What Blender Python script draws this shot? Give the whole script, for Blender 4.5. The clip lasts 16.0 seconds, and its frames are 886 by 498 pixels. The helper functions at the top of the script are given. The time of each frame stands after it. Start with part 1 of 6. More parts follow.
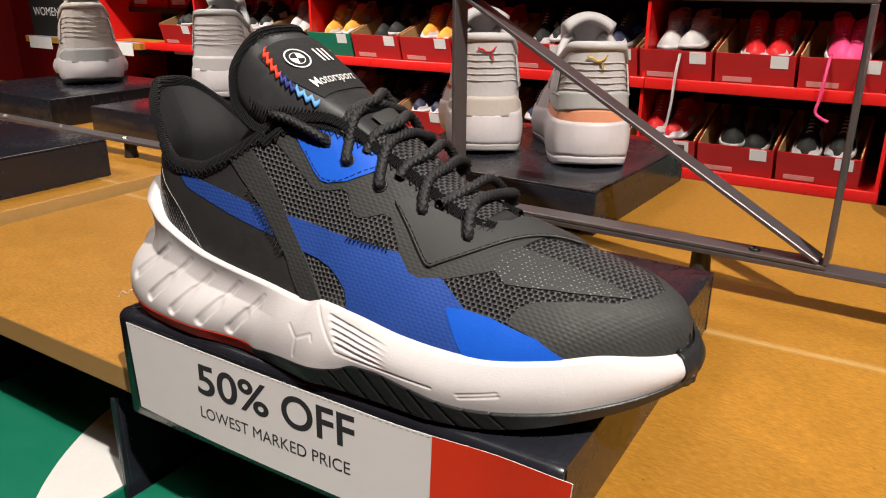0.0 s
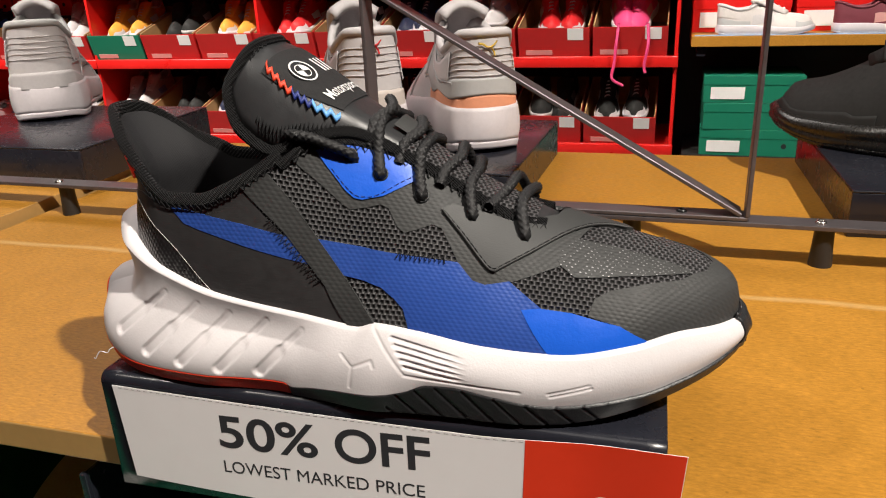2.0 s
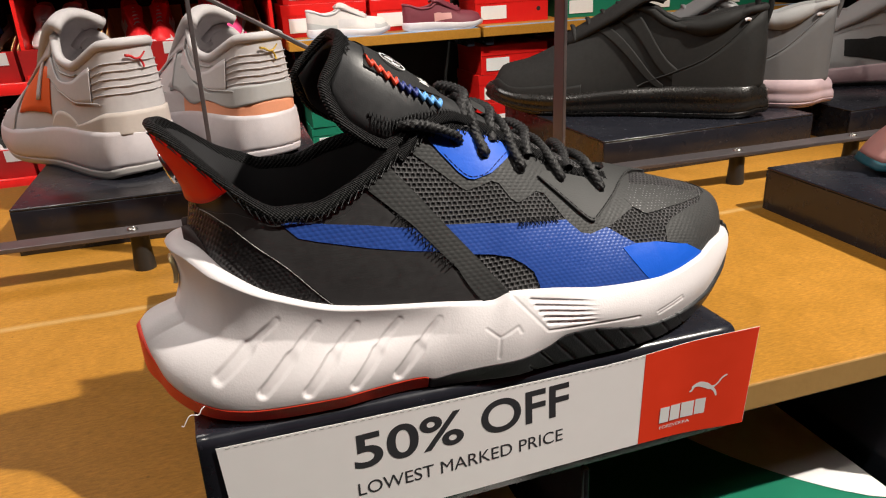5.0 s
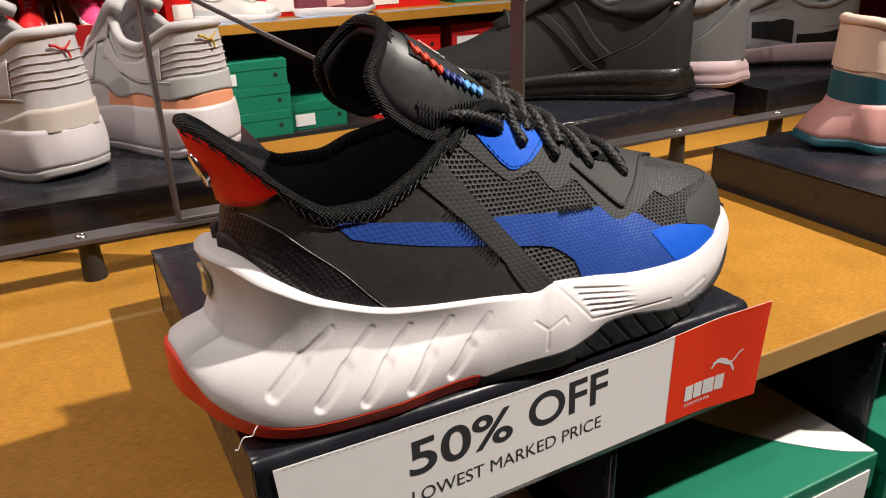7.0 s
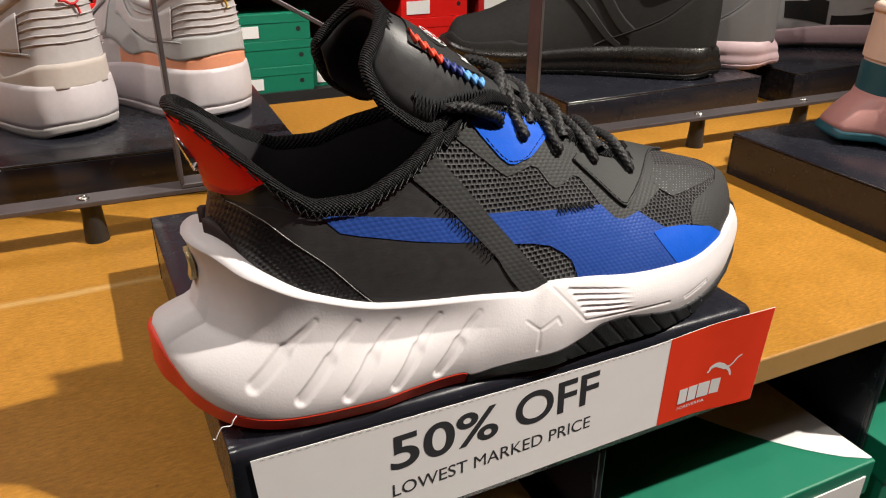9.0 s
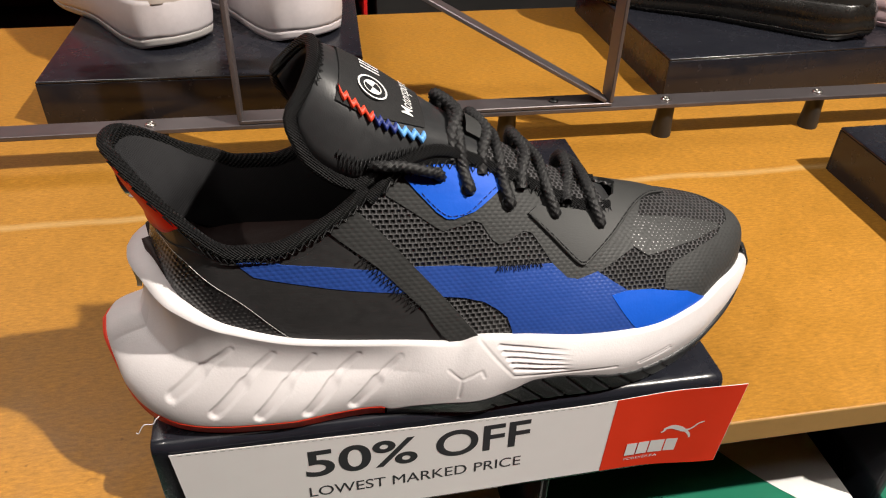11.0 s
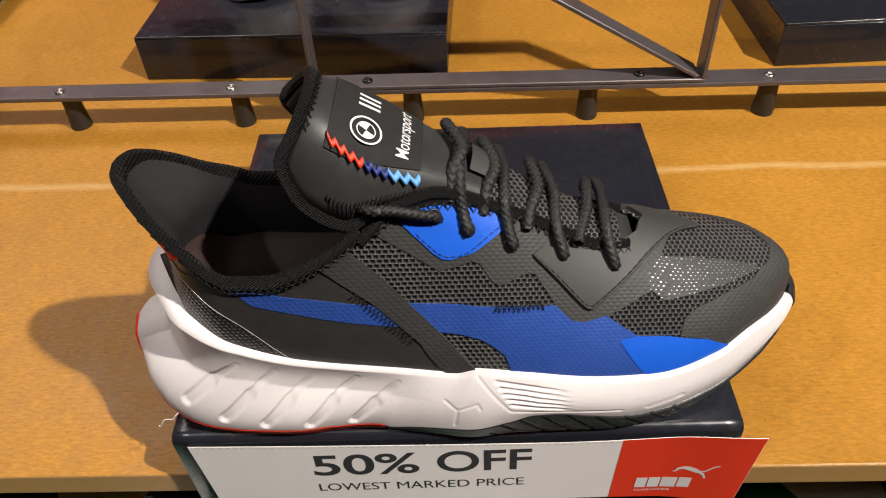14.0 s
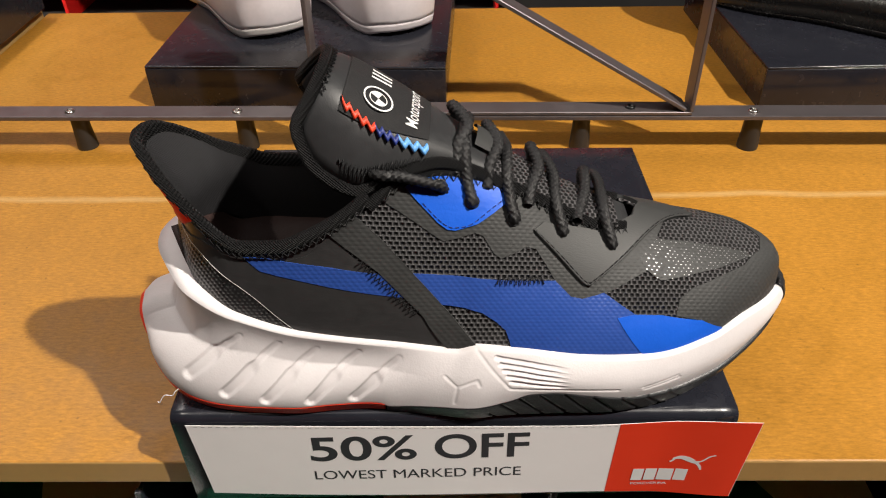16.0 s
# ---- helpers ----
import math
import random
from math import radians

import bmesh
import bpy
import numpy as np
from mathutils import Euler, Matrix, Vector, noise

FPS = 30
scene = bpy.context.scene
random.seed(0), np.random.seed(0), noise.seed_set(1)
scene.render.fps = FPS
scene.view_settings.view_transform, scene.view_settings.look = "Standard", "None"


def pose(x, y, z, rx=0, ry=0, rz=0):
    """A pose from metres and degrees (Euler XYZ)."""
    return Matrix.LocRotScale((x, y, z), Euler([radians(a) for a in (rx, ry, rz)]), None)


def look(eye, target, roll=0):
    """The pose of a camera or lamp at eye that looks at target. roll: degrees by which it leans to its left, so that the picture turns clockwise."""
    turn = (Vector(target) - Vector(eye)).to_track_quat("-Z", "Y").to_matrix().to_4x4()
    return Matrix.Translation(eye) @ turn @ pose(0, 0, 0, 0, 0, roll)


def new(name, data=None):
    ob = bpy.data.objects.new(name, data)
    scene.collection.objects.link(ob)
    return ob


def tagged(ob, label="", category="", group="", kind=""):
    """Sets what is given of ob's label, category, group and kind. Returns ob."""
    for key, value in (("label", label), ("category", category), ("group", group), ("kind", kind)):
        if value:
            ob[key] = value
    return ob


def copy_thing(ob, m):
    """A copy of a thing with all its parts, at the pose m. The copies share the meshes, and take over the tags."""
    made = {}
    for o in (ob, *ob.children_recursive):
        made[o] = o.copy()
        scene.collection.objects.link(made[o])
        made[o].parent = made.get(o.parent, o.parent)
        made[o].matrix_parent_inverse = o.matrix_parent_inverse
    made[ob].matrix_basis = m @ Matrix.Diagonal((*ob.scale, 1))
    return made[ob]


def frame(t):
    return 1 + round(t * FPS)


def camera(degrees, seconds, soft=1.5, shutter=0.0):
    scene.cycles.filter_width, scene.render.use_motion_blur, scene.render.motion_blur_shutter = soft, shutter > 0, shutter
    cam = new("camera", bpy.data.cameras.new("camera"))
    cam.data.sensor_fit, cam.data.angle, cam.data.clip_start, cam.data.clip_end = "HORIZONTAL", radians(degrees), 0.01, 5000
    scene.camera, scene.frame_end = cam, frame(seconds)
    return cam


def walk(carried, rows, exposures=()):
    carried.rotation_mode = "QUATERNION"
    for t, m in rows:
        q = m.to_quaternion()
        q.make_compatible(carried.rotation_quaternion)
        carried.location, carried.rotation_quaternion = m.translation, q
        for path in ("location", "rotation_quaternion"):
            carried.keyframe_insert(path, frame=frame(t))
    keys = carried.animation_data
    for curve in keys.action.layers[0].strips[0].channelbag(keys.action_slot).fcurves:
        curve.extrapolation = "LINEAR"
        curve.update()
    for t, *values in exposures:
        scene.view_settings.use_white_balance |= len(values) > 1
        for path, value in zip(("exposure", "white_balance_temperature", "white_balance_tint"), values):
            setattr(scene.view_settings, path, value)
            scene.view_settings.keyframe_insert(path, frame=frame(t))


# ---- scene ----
cam = camera(61.2, 16.0, 1.1)
METRES, EYE, TURN = 0.785, 0.242, 32.6
ROWS = [
    (0.0, 0.0, 0.0, 0.0, 0.07, -19.74, -0.19),
    (0.5, -0.0092, 0.0009, 0.001, -1.99, -19.97, 0.28),
    (1.0, -0.0404, 0.0107, 0.0024, -5.48, -20.32, 0.95),
    (1.5, -0.0847, 0.0236, 0.0054, -10.56, -20.73, 1.66),
    (2.0, -0.1472, 0.0353, 0.0103, -16.51, -21.01, 2.33),
    (2.5, -0.2206, 0.0427, 0.0124, -23.1, -21.25, 2.75),
    (3.0, -0.2871, 0.062, 0.0147, -29.88, -21.35, 2.8),
    (3.5, -0.3375, 0.0905, 0.015, -36.12, -21.41, 2.7),
    (4.0, -0.3878, 0.1266, 0.0149, -41.78, -21.42, 2.62),
    (4.5, -0.4198, 0.1599, 0.0112, -46.74, -21.44, 2.5),
    (7.0, -0.4836, 0.2838, 0.0135, -60.05, -22.97, 1.82),
    (7.5, -0.4855, 0.2866, 0.0134, -60.79, -23.22, 1.63),
    (8.0, -0.4845, 0.2878, 0.0141, -60.76, -23.58, 1.36),
    (10.5, -0.3671, 0.2331, 0.0925, -46.6, -33.57, -1.95),
    (11.0, -0.3301, 0.2129, 0.1236, -42.59, -36.58, -1.3),
    (11.5, -0.2963, 0.2053, 0.1429, -39.5, -39.13, -0.7),
    (12.0, -0.2726, 0.207, 0.1636, -36.82, -41.11, 0.11),
    (12.5, -0.2526, 0.2086, 0.1799, -34.71, -42.67, 0.98),
    (13.0, -0.2408, 0.2055, 0.1832, -33.3, -43.6, 1.76),
    (13.5, -0.235, 0.2047, 0.1826, -32.47, -43.95, 2.34),
    (14.0, -0.2319, 0.2065, 0.1801, -32.1, -43.81, 2.49),
    (14.5, -0.2338, 0.2068, 0.1745, -31.98, -43.08, 2.24),
    (15.0, -0.2415, 0.1947, 0.17, -31.95, -41.65, 1.78),
    (15.5, -0.2563, 0.1813, 0.1552, -31.97, -39.92, 1.28),
    (16.0, -0.27, 0.1677, 0.1418, -32.08, -37.75, 0.89),
]
walk(cam, [(t, pose(0.243, -0.248, EYE, 0, 0, TURN) @ pose(METRES * x, METRES * y, METRES * z, 90 + pitch, roll, yaw)) for t, x, y, z, yaw, pitch, roll in ROWS],
     exposures=[(0.0, 0.0), (4.0, 0.03), (7.0, 0.10), (8.0, 0.10), (10.5, 0.04), (13.0, -0.03), (16.0, -0.03)])
# ---- light: two warm ceiling spots of a shop, added fills, dim ambient ----
world = bpy.data.worlds.new("shop_world")
scene.world = world
world.use_nodes = True
world.node_tree.nodes["Background"].inputs[0].default_value = (0.9, 0.85, 0.8, 1)
world.node_tree.nodes["Background"].inputs[1].default_value = 0.03


def spot(name, eye, target, watts, size, angle, colour=(1.0, 0.92, 0.82)):
    data = bpy.data.lights.new(name, "SPOT")
    data.energy, data.shadow_soft_size, data.spot_size, data.spot_blend, data.color = watts, size, radians(angle), 0.8, colour
    ob = new(name, data)
    ob.matrix_world = look(eye, target)
    return ob


def area_fill(name, place, sx, sy, watts, colour=(1.0, 0.93, 0.88)):
    data = bpy.data.lights.new(name, "AREA")
    data.shape, data.size, data.size_y, data.energy, data.color = "RECTANGLE", sx, sy, watts, colour
    ob = new(name, data)
    ob.matrix_world = pose(*place)
    return ob


spot("key_spot", (1.25, -0.62, 1.95), (0.10, 0.10, 0.05), 385, 0.03, 43)
spot("left_spot", (-1.2, -0.5, 1.9), (-0.1, 0.1, 0.1), 45, 0.03, 50)
# added fill that brightens the far-left sneakers, no known lamp
spot("left_spot", (-1.15, -0.75, 2.0), (-1.0, 0.62, 0.05), 235, 0.03, 28)
# weak fill added from the rear left, where no lamp is known
spot("rear_fill", (-1.1, 1.1, 2.0), (0.0, 0.45, 0.0), 12, 0.03, 60)
# fills added to brighten the back shelves, their real sources unknown
spot("shelf_fill", (-0.6, 1.2, 2.05), (-0.6, 2.6, -0.1), 330, 0.06, 90)
spot("shelf_fill", (1.3, 1.0, 2.05), (0.9, 2.6, -0.1), 270, 0.06, 80)
spot("shelf_fill", (-3.0, 1.2, 2.05), (-2.9, 2.7, -0.1), 620, 0.06, 90)
# unseen area lamps added for ambient light in the closed room
area_fill("overhead_fill", (0.0, -0.6, 2.1), 1.6, 0.9, 7)
area_fill("overhead_fill", (-1.5, 1.5, 2.1), 1.6, 0.6, 28)


# ---- materials ----
def mat(name, colour, rough=0.5, metal=0.0, vary=0.12, scale=30.0, bump=0.0, bscale=400.0, spec=0.5, coat=0.0, rvary=0.1):
    """A plain surface with coarse and fine variation of tone and gloss, and a fine relief."""
    m = bpy.data.materials.new(name)
    m.use_nodes = True
    nt = m.node_tree
    n, l = nt.nodes, nt.links
    b = n["Principled BSDF"]
    b.inputs["Roughness"].default_value, b.inputs["Metallic"].default_value = rough, metal
    b.inputs["Specular IOR Level"].default_value, b.inputs["Coat Weight"].default_value = spec, coat
    tc = n.new("ShaderNodeTexCoord")
    big, small = n.new("ShaderNodeTexNoise"), n.new("ShaderNodeTexNoise")
    big.inputs["Scale"].default_value, small.inputs["Scale"].default_value = scale, scale * 9
    big.inputs["Detail"].default_value = small.inputs["Detail"].default_value = 4
    for t in (big, small):
        l.new(tc.outputs["Object"], t.inputs["Vector"])
    add = n.new("ShaderNodeMath")
    add.operation = "ADD"
    l.new(big.outputs["Fac"], add.inputs[0])
    l.new(small.outputs["Fac"], add.inputs[1])
    mr = n.new("ShaderNodeMapRange")
    mr.inputs["From Min"].default_value, mr.inputs["From Max"].default_value = 0.6, 1.4
    mr.inputs["To Min"].default_value, mr.inputs["To Max"].default_value = 1 - vary, 1 + vary
    l.new(add.outputs[0], mr.inputs["Value"])
    mix = n.new("ShaderNodeMix")
    mix.data_type, mix.blend_type = "RGBA", "MULTIPLY"
    mix.inputs["Factor"].default_value = 1
    mix.inputs["A"].default_value = (*colour, 1)
    l.new(mr.outputs[0], mix.inputs["B"])
    l.new(mix.outputs["Result"], b.inputs["Base Color"])
    rr = n.new("ShaderNodeMapRange")
    rr.inputs["From Min"].default_value, rr.inputs["From Max"].default_value = 0.6, 1.4
    rr.inputs["To Min"].default_value, rr.inputs["To Max"].default_value = max(0.02, rough - rvary), min(1, rough + rvary)
    l.new(add.outputs[0], rr.inputs["Value"])
    l.new(rr.outputs[0], b.inputs["Roughness"])
    if bump:
        fine = n.new("ShaderNodeTexNoise")
        fine.inputs["Scale"].default_value, fine.inputs["Detail"].default_value = bscale, 3
        l.new(tc.outputs["Object"], fine.inputs["Vector"])
        bp = n.new("ShaderNodeBump")
        bp.inputs["Strength"].default_value, bp.inputs["Distance"].default_value = bump, 0.001
        l.new(fine.outputs["Fac"], bp.inputs["Height"])
        l.new(bp.outputs["Normal"], b.inputs["Normal"])
    return m


def bump_from(m, height, strength, distance=0.001):
    """Feeds a relief into a material made by mat()."""
    n, l = m.node_tree.nodes, m.node_tree.links
    bp = n.new("ShaderNodeBump")
    bp.inputs["Strength"].default_value, bp.inputs["Distance"].default_value = strength, distance
    l.new(height, bp.inputs["Height"])
    l.new(bp.outputs["Normal"], n["Principled BSDF"].inputs["Normal"])


def math_node(m, op, a, b=None):
    nd = m.node_tree.nodes.new("ShaderNodeMath")
    nd.operation = op
    for k, v in enumerate((a, b)):
        if v is None:
            continue
        if isinstance(v, (int, float)):
            nd.inputs[k].default_value = v
        else:
            m.node_tree.links.new(v, nd.inputs[k])
    return nd.outputs[0]


def axes(m, kind="Object", turn=(0, 0, 0)):
    n, l = m.node_tree.nodes, m.node_tree.links
    tc, mp, sp = n.new("ShaderNodeTexCoord"), n.new("ShaderNodeMapping"), n.new("ShaderNodeSeparateXYZ")
    mp.inputs["Rotation"].default_value = [radians(a) for a in turn]
    l.new(tc.outputs[kind], mp.inputs["Vector"])
    l.new(mp.outputs[0], sp.inputs[0])
    return sp.outputs


def wave(m, value, period):
    return math_node(m, "SINE", math_node(m, "MULTIPLY", value, 2 * math.pi / period))


WHITE_FOAM = mat("white_foam", (0.67, 0.64, 0.65), 0.55, vary=0.03, bump=0.10, bscale=900)
RED_RUBBER = mat("red_rubber", (0.80, 0.050, 0.018), 0.5, vary=0.08, bump=0.2, bscale=1500)
BLACK_RUBBER = mat("black_rubber", (0.018, 0.019, 0.021), 0.42, vary=0.15, bump=0.2, bscale=900)
BLACK_SYN = mat("black_synthetic", (0.030, 0.030, 0.031), 0.42, vary=0.15, spec=0.7)
GREY_FILM = mat("grey_film", (0.036, 0.037, 0.037), 0.60, vary=0.1, spec=0.35)
BLUE = mat("royal_blue_film", (0.024, 0.070, 0.31), 0.36, vary=0.06)
BRIGHT_BLUE = mat("bright_blue_film", (0.010, 0.105, 0.62), 0.38, vary=0.05, bump=0.1, bscale=700)
KNIT = mat("black_knit", (0.105, 0.102, 0.107), 0.48, vary=0.2, spec=0.4)
BINDING = mat("black_binding", (0.010, 0.010, 0.011), 0.65, vary=0.15, spec=0.25)
LINING = mat("black_lining", (0.018, 0.018, 0.020), 0.7, vary=0.2, spec=0.3)
LACE = mat("black_lace", (0.014, 0.014, 0.015), 0.5, vary=0.2, spec=0.4)
THREAD = mat("black_thread", (0.006, 0.006, 0.007), 0.5, spec=0.3)
# reddish brown taken near black: shade inside the shoe is in the colour
INSOLE = mat("insole", (0.020, 0.0065, 0.005), 0.75, vary=0.15, bump=0.2, bscale=1200)
BRUSHED = mat("brushed_black", (0.036, 0.037, 0.037), 0.54, vary=0.06, spec=0.4, rvary=0.03)
LABEL = mat("woven_label", (0.008, 0.008, 0.009), 0.8, vary=0.2, bump=0.4, bscale=1800)
RED_THREAD = mat("red_thread", (0.7, 0.05, 0.015), 0.55, vary=0.15)
NAVY_THREAD = mat("navy_thread", (0.015, 0.03, 0.18), 0.5, vary=0.15)
SKY_THREAD = mat("sky_thread", (0.12, 0.36, 0.75), 0.5, vary=0.15)
WHITE_INK = mat("white_print", (0.75, 0.75, 0.75), 0.6, vary=0.03)
GREY_CLEAR = mat("grey_insert", (0.42, 0.42, 0.41), 0.3, vary=0.05)
CHROME = mat("chrome", (0.75, 0.75, 0.76), 0.15, 1.0, vary=0.03)
GOLD = mat("gold_plate", (0.50, 0.42, 0.22), 0.35, 0.35, vary=0.05)
STEEL = mat("black_powder_steel", (0.014, 0.015, 0.021), 0.24, vary=0.15, scale=12, bump=0.03, bscale=600)
GREY_STEEL = mat("grey_steel", (0.13, 0.115, 0.12), 0.42, 0.6, vary=0.15, scale=15)
POST = mat("black_nylon", (0.02, 0.019, 0.018), 0.45, vary=0.15)
SCREW = mat("screw", (0.55, 0.52, 0.48), 0.3, 1.0, vary=0.1)
DARK_SCREW = mat("dark_screw", (0.03, 0.03, 0.03), 0.3, 0.8)
PAPER = mat("sign_paper", (0.86, 0.84, 0.84), 0.55, vary=0.02, scale=8)
PAPER_RED = mat("sign_red", (0.80, 0.045, 0.012), 0.5, vary=0.04, scale=10)
INK = mat("sign_ink", (0.03, 0.03, 0.035), 0.55, vary=0.05)
GREEN_CARD = mat("green_card", (0.004, 0.16, 0.09), 0.5, vary=0.06, scale=6)
RED_CARD = mat("red_card", (0.42, 0.012, 0.012), 0.5, vary=0.1, scale=5)
BROWN_CARD = mat("brown_card", (0.36, 0.21, 0.09), 0.8, vary=0.12, scale=8)
WHITE_CARD = mat("white_card", (0.72, 0.71, 0.7), 0.6, vary=0.04)
RED_STEEL = mat("red_steel", (0.62, 0.012, 0.01), 0.35, vary=0.06, scale=4)
DARK_WALL = mat("dark_wall", (0.012, 0.011, 0.011), 0.6, vary=0.2, scale=3)
FLOOR_M = mat("grey_floor", (0.10, 0.09, 0.08), 0.5, vary=0.15, scale=3)
CEILING_M = mat("dark_ceiling", (0.05, 0.045, 0.045), 0.8, vary=0.1, scale=2)
RED_WALL = mat("red_wall", (0.50, 0.02, 0.018), 0.6, vary=0.1, scale=2)


def wood():
    m = mat("honey_fibreboard", (0.39, 0.180, 0.024), 0.46, vary=0.13, scale=7, bump=0.08, bscale=500, spec=0.3)
    n, l = m.node_tree.nodes, m.node_tree.links
    b = n["Principled BSDF"]
    old = b.inputs["Base Color"].links[0].from_socket
    tc = n.new("ShaderNodeTexCoord")
    mp = n.new("ShaderNodeMapping")
    mp.inputs["Scale"].default_value = (18, 60, 60)
    l.new(tc.outputs["Object"], mp.inputs["Vector"])
    fl = n.new("ShaderNodeTexNoise")
    fl.inputs["Scale"].default_value, fl.inputs["Detail"].default_value, fl.inputs["Roughness"].default_value = 9, 6, 0.75
    l.new(mp.outputs[0], fl.inputs["Vector"])
    ramp = n.new("ShaderNodeMapRange")
    ramp.inputs["From Min"].default_value, ramp.inputs["From Max"].default_value = 0.3, 0.7
    ramp.inputs["To Min"].default_value, ramp.inputs["To Max"].default_value = 0.66, 1.30
    l.new(fl.outputs["Fac"], ramp.inputs["Value"])
    mx = n.new("ShaderNodeMix")
    mx.data_type, mx.blend_type = "RGBA", "MULTIPLY"
    mx.inputs["Factor"].default_value = 1
    l.new(old, mx.inputs["A"])
    l.new(ramp.outputs[0], mx.inputs["B"])
    sv = n.new("ShaderNodeTexVoronoi")
    sv.inputs["Scale"].default_value = 55
    l.new(tc.outputs["Object"], sv.inputs["Vector"])
    sm = n.new("ShaderNodeMapRange")
    sm.inputs["From Min"].default_value, sm.inputs["From Max"].default_value = 0.03, 0.07
    sm.inputs["To Min"].default_value, sm.inputs["To Max"].default_value = 0.55, 1.0
    l.new(sv.outputs["Distance"], sm.inputs["Value"])
    mx2 = n.new("ShaderNodeMix")
    mx2.data_type, mx2.blend_type = "RGBA", "MULTIPLY"
    mx2.inputs["Factor"].default_value = 0.8
    l.new(mx.outputs["Result"], mx2.inputs["A"])
    l.new(sm.outputs[0], mx2.inputs["B"])
    # a long pale scuffed seam along the board
    sp = n.new("ShaderNodeSeparateXYZ")
    l.new(tc.outputs["Object"], sp.inputs[0])
    wob = n.new("ShaderNodeTexNoise")
    wob.inputs["Scale"].default_value, wob.inputs["Detail"].default_value = 9, 5
    l.new(tc.outputs["Object"], wob.inputs["Vector"])
    dist = math_node(m, "ABSOLUTE", math_node(m, "ADD", math_node(m, "ADD", sp.outputs[1], 0.0885), math_node(m, "MULTIPLY", math_node(m, "SUBTRACT", wob.outputs["Fac"], 0.5), 0.012)))
    band = n.new("ShaderNodeMapRange")
    band.inputs["From Min"].default_value, band.inputs["From Max"].default_value = 0.001, 0.006
    band.inputs["To Min"].default_value, band.inputs["To Max"].default_value = 0.55, 0.0
    l.new(dist, band.inputs["Value"])
    scr = n.new("ShaderNodeTexNoise")
    scr.inputs["Scale"].default_value, scr.inputs["Detail"].default_value = 1.0, 3
    mp2 = n.new("ShaderNodeMapping")
    mp2.inputs["Scale"].default_value = (25, 700, 25)
    l.new(tc.outputs["Object"], mp2.inputs["Vector"])
    l.new(mp2.outputs[0], scr.inputs["Vector"])
    mx3 = n.new("ShaderNodeMix")
    mx3.data_type = "RGBA"
    mx3.inputs["B"].default_value = (0.62, 0.44, 0.20, 1)
    l.new(math_node(m, "MULTIPLY", band.outputs[0], math_node(m, "MULTIPLY", scr.outputs["Fac"], 1.5)), mx3.inputs["Factor"])
    l.new(mx2.outputs["Result"], mx3.inputs["A"])
    l.new(mx3.outputs["Result"], b.inputs["Base Color"])
    return m


def cloth(m, bump, distance, du, dv, deep=None, slant=0.78, stagger=True, holes=False):
    """A knit or woven relief: loops du wide in rows dv high, drawn along the foot and up its side."""
    ax = axes(m)
    q = math_node(m, "ADD", math_node(m, "MULTIPLY", ax[2], slant), math_node(m, "MULTIPLY", ax[1], slant))
    rows = math_node(m, "DIVIDE", q, dv)
    shift = math_node(m, "MULTIPLY", math_node(m, "FLOOR", rows), math.pi if stagger else 0.0)
    a = math_node(m, "SINE", math_node(m, "ADD", math_node(m, "MULTIPLY", ax[0], 2 * math.pi / du), shift))
    h = math_node(m, "MULTIPLY", math_node(m, "MULTIPLY_ADD", a, 0.5), math_node(m, "ABSOLUTE", math_node(m, "SINE", math_node(m, "MULTIPLY", rows, math.pi))))
    h.node.inputs[0].links[0].from_node.inputs[2].default_value = 0.5
    if holes:
        h = math_node(m, "SUBTRACT", 1.0, math_node(m, "POWER", h, 0.75))
    bump_from(m, h, bump, distance)
    if deep:
        n, l = m.node_tree.nodes, m.node_tree.links
        b = n["Principled BSDF"]
        mx = n.new("ShaderNodeMix")
        mx.data_type = "RGBA"
        mx.inputs["A"].default_value = (*deep, 1)
        l.new(b.inputs["Base Color"].links[0].from_socket, mx.inputs["B"])
        l.new(math_node(m, "POWER", h, 2.2 if holes else 1.3), mx.inputs["Factor"])
        l.new(mx.outputs["Result"], b.inputs["Base Color"])


def ribbed(m, bump, distance, period, weights=(1, 0.6, 1)):
    ax = axes(m)
    v = math_node(m, "ADD", math_node(m, "ADD", math_node(m, "MULTIPLY", ax[0], weights[0]), math_node(m, "MULTIPLY", ax[1], weights[1])), math_node(m, "MULTIPLY", ax[2], weights[2]))
    u = math_node(m, "SUBTRACT", math_node(m, "MULTIPLY", ax[0], weights[0]), math_node(m, "MULTIPLY", ax[2], weights[2]))
    bump_from(m, math_node(m, "ADD", wave(m, v, period), math_node(m, "MULTIPLY", wave(m, u, period * 1.7), 0.6)), bump, distance)


def brushed(m, bump, stretch):
    n, l = m.node_tree.nodes, m.node_tree.links
    tc, mp, nz = n.new("ShaderNodeTexCoord"), n.new("ShaderNodeMapping"), n.new("ShaderNodeTexNoise")
    mp.inputs["Scale"].default_value = stretch
    nz.inputs["Scale"].default_value, nz.inputs["Detail"].default_value = 1.0, 4
    l.new(tc.outputs["Object"], mp.inputs["Vector"])
    l.new(mp.outputs[0], nz.inputs["Vector"])
    bump_from(m, nz.outputs["Fac"], bump, 0.0006)


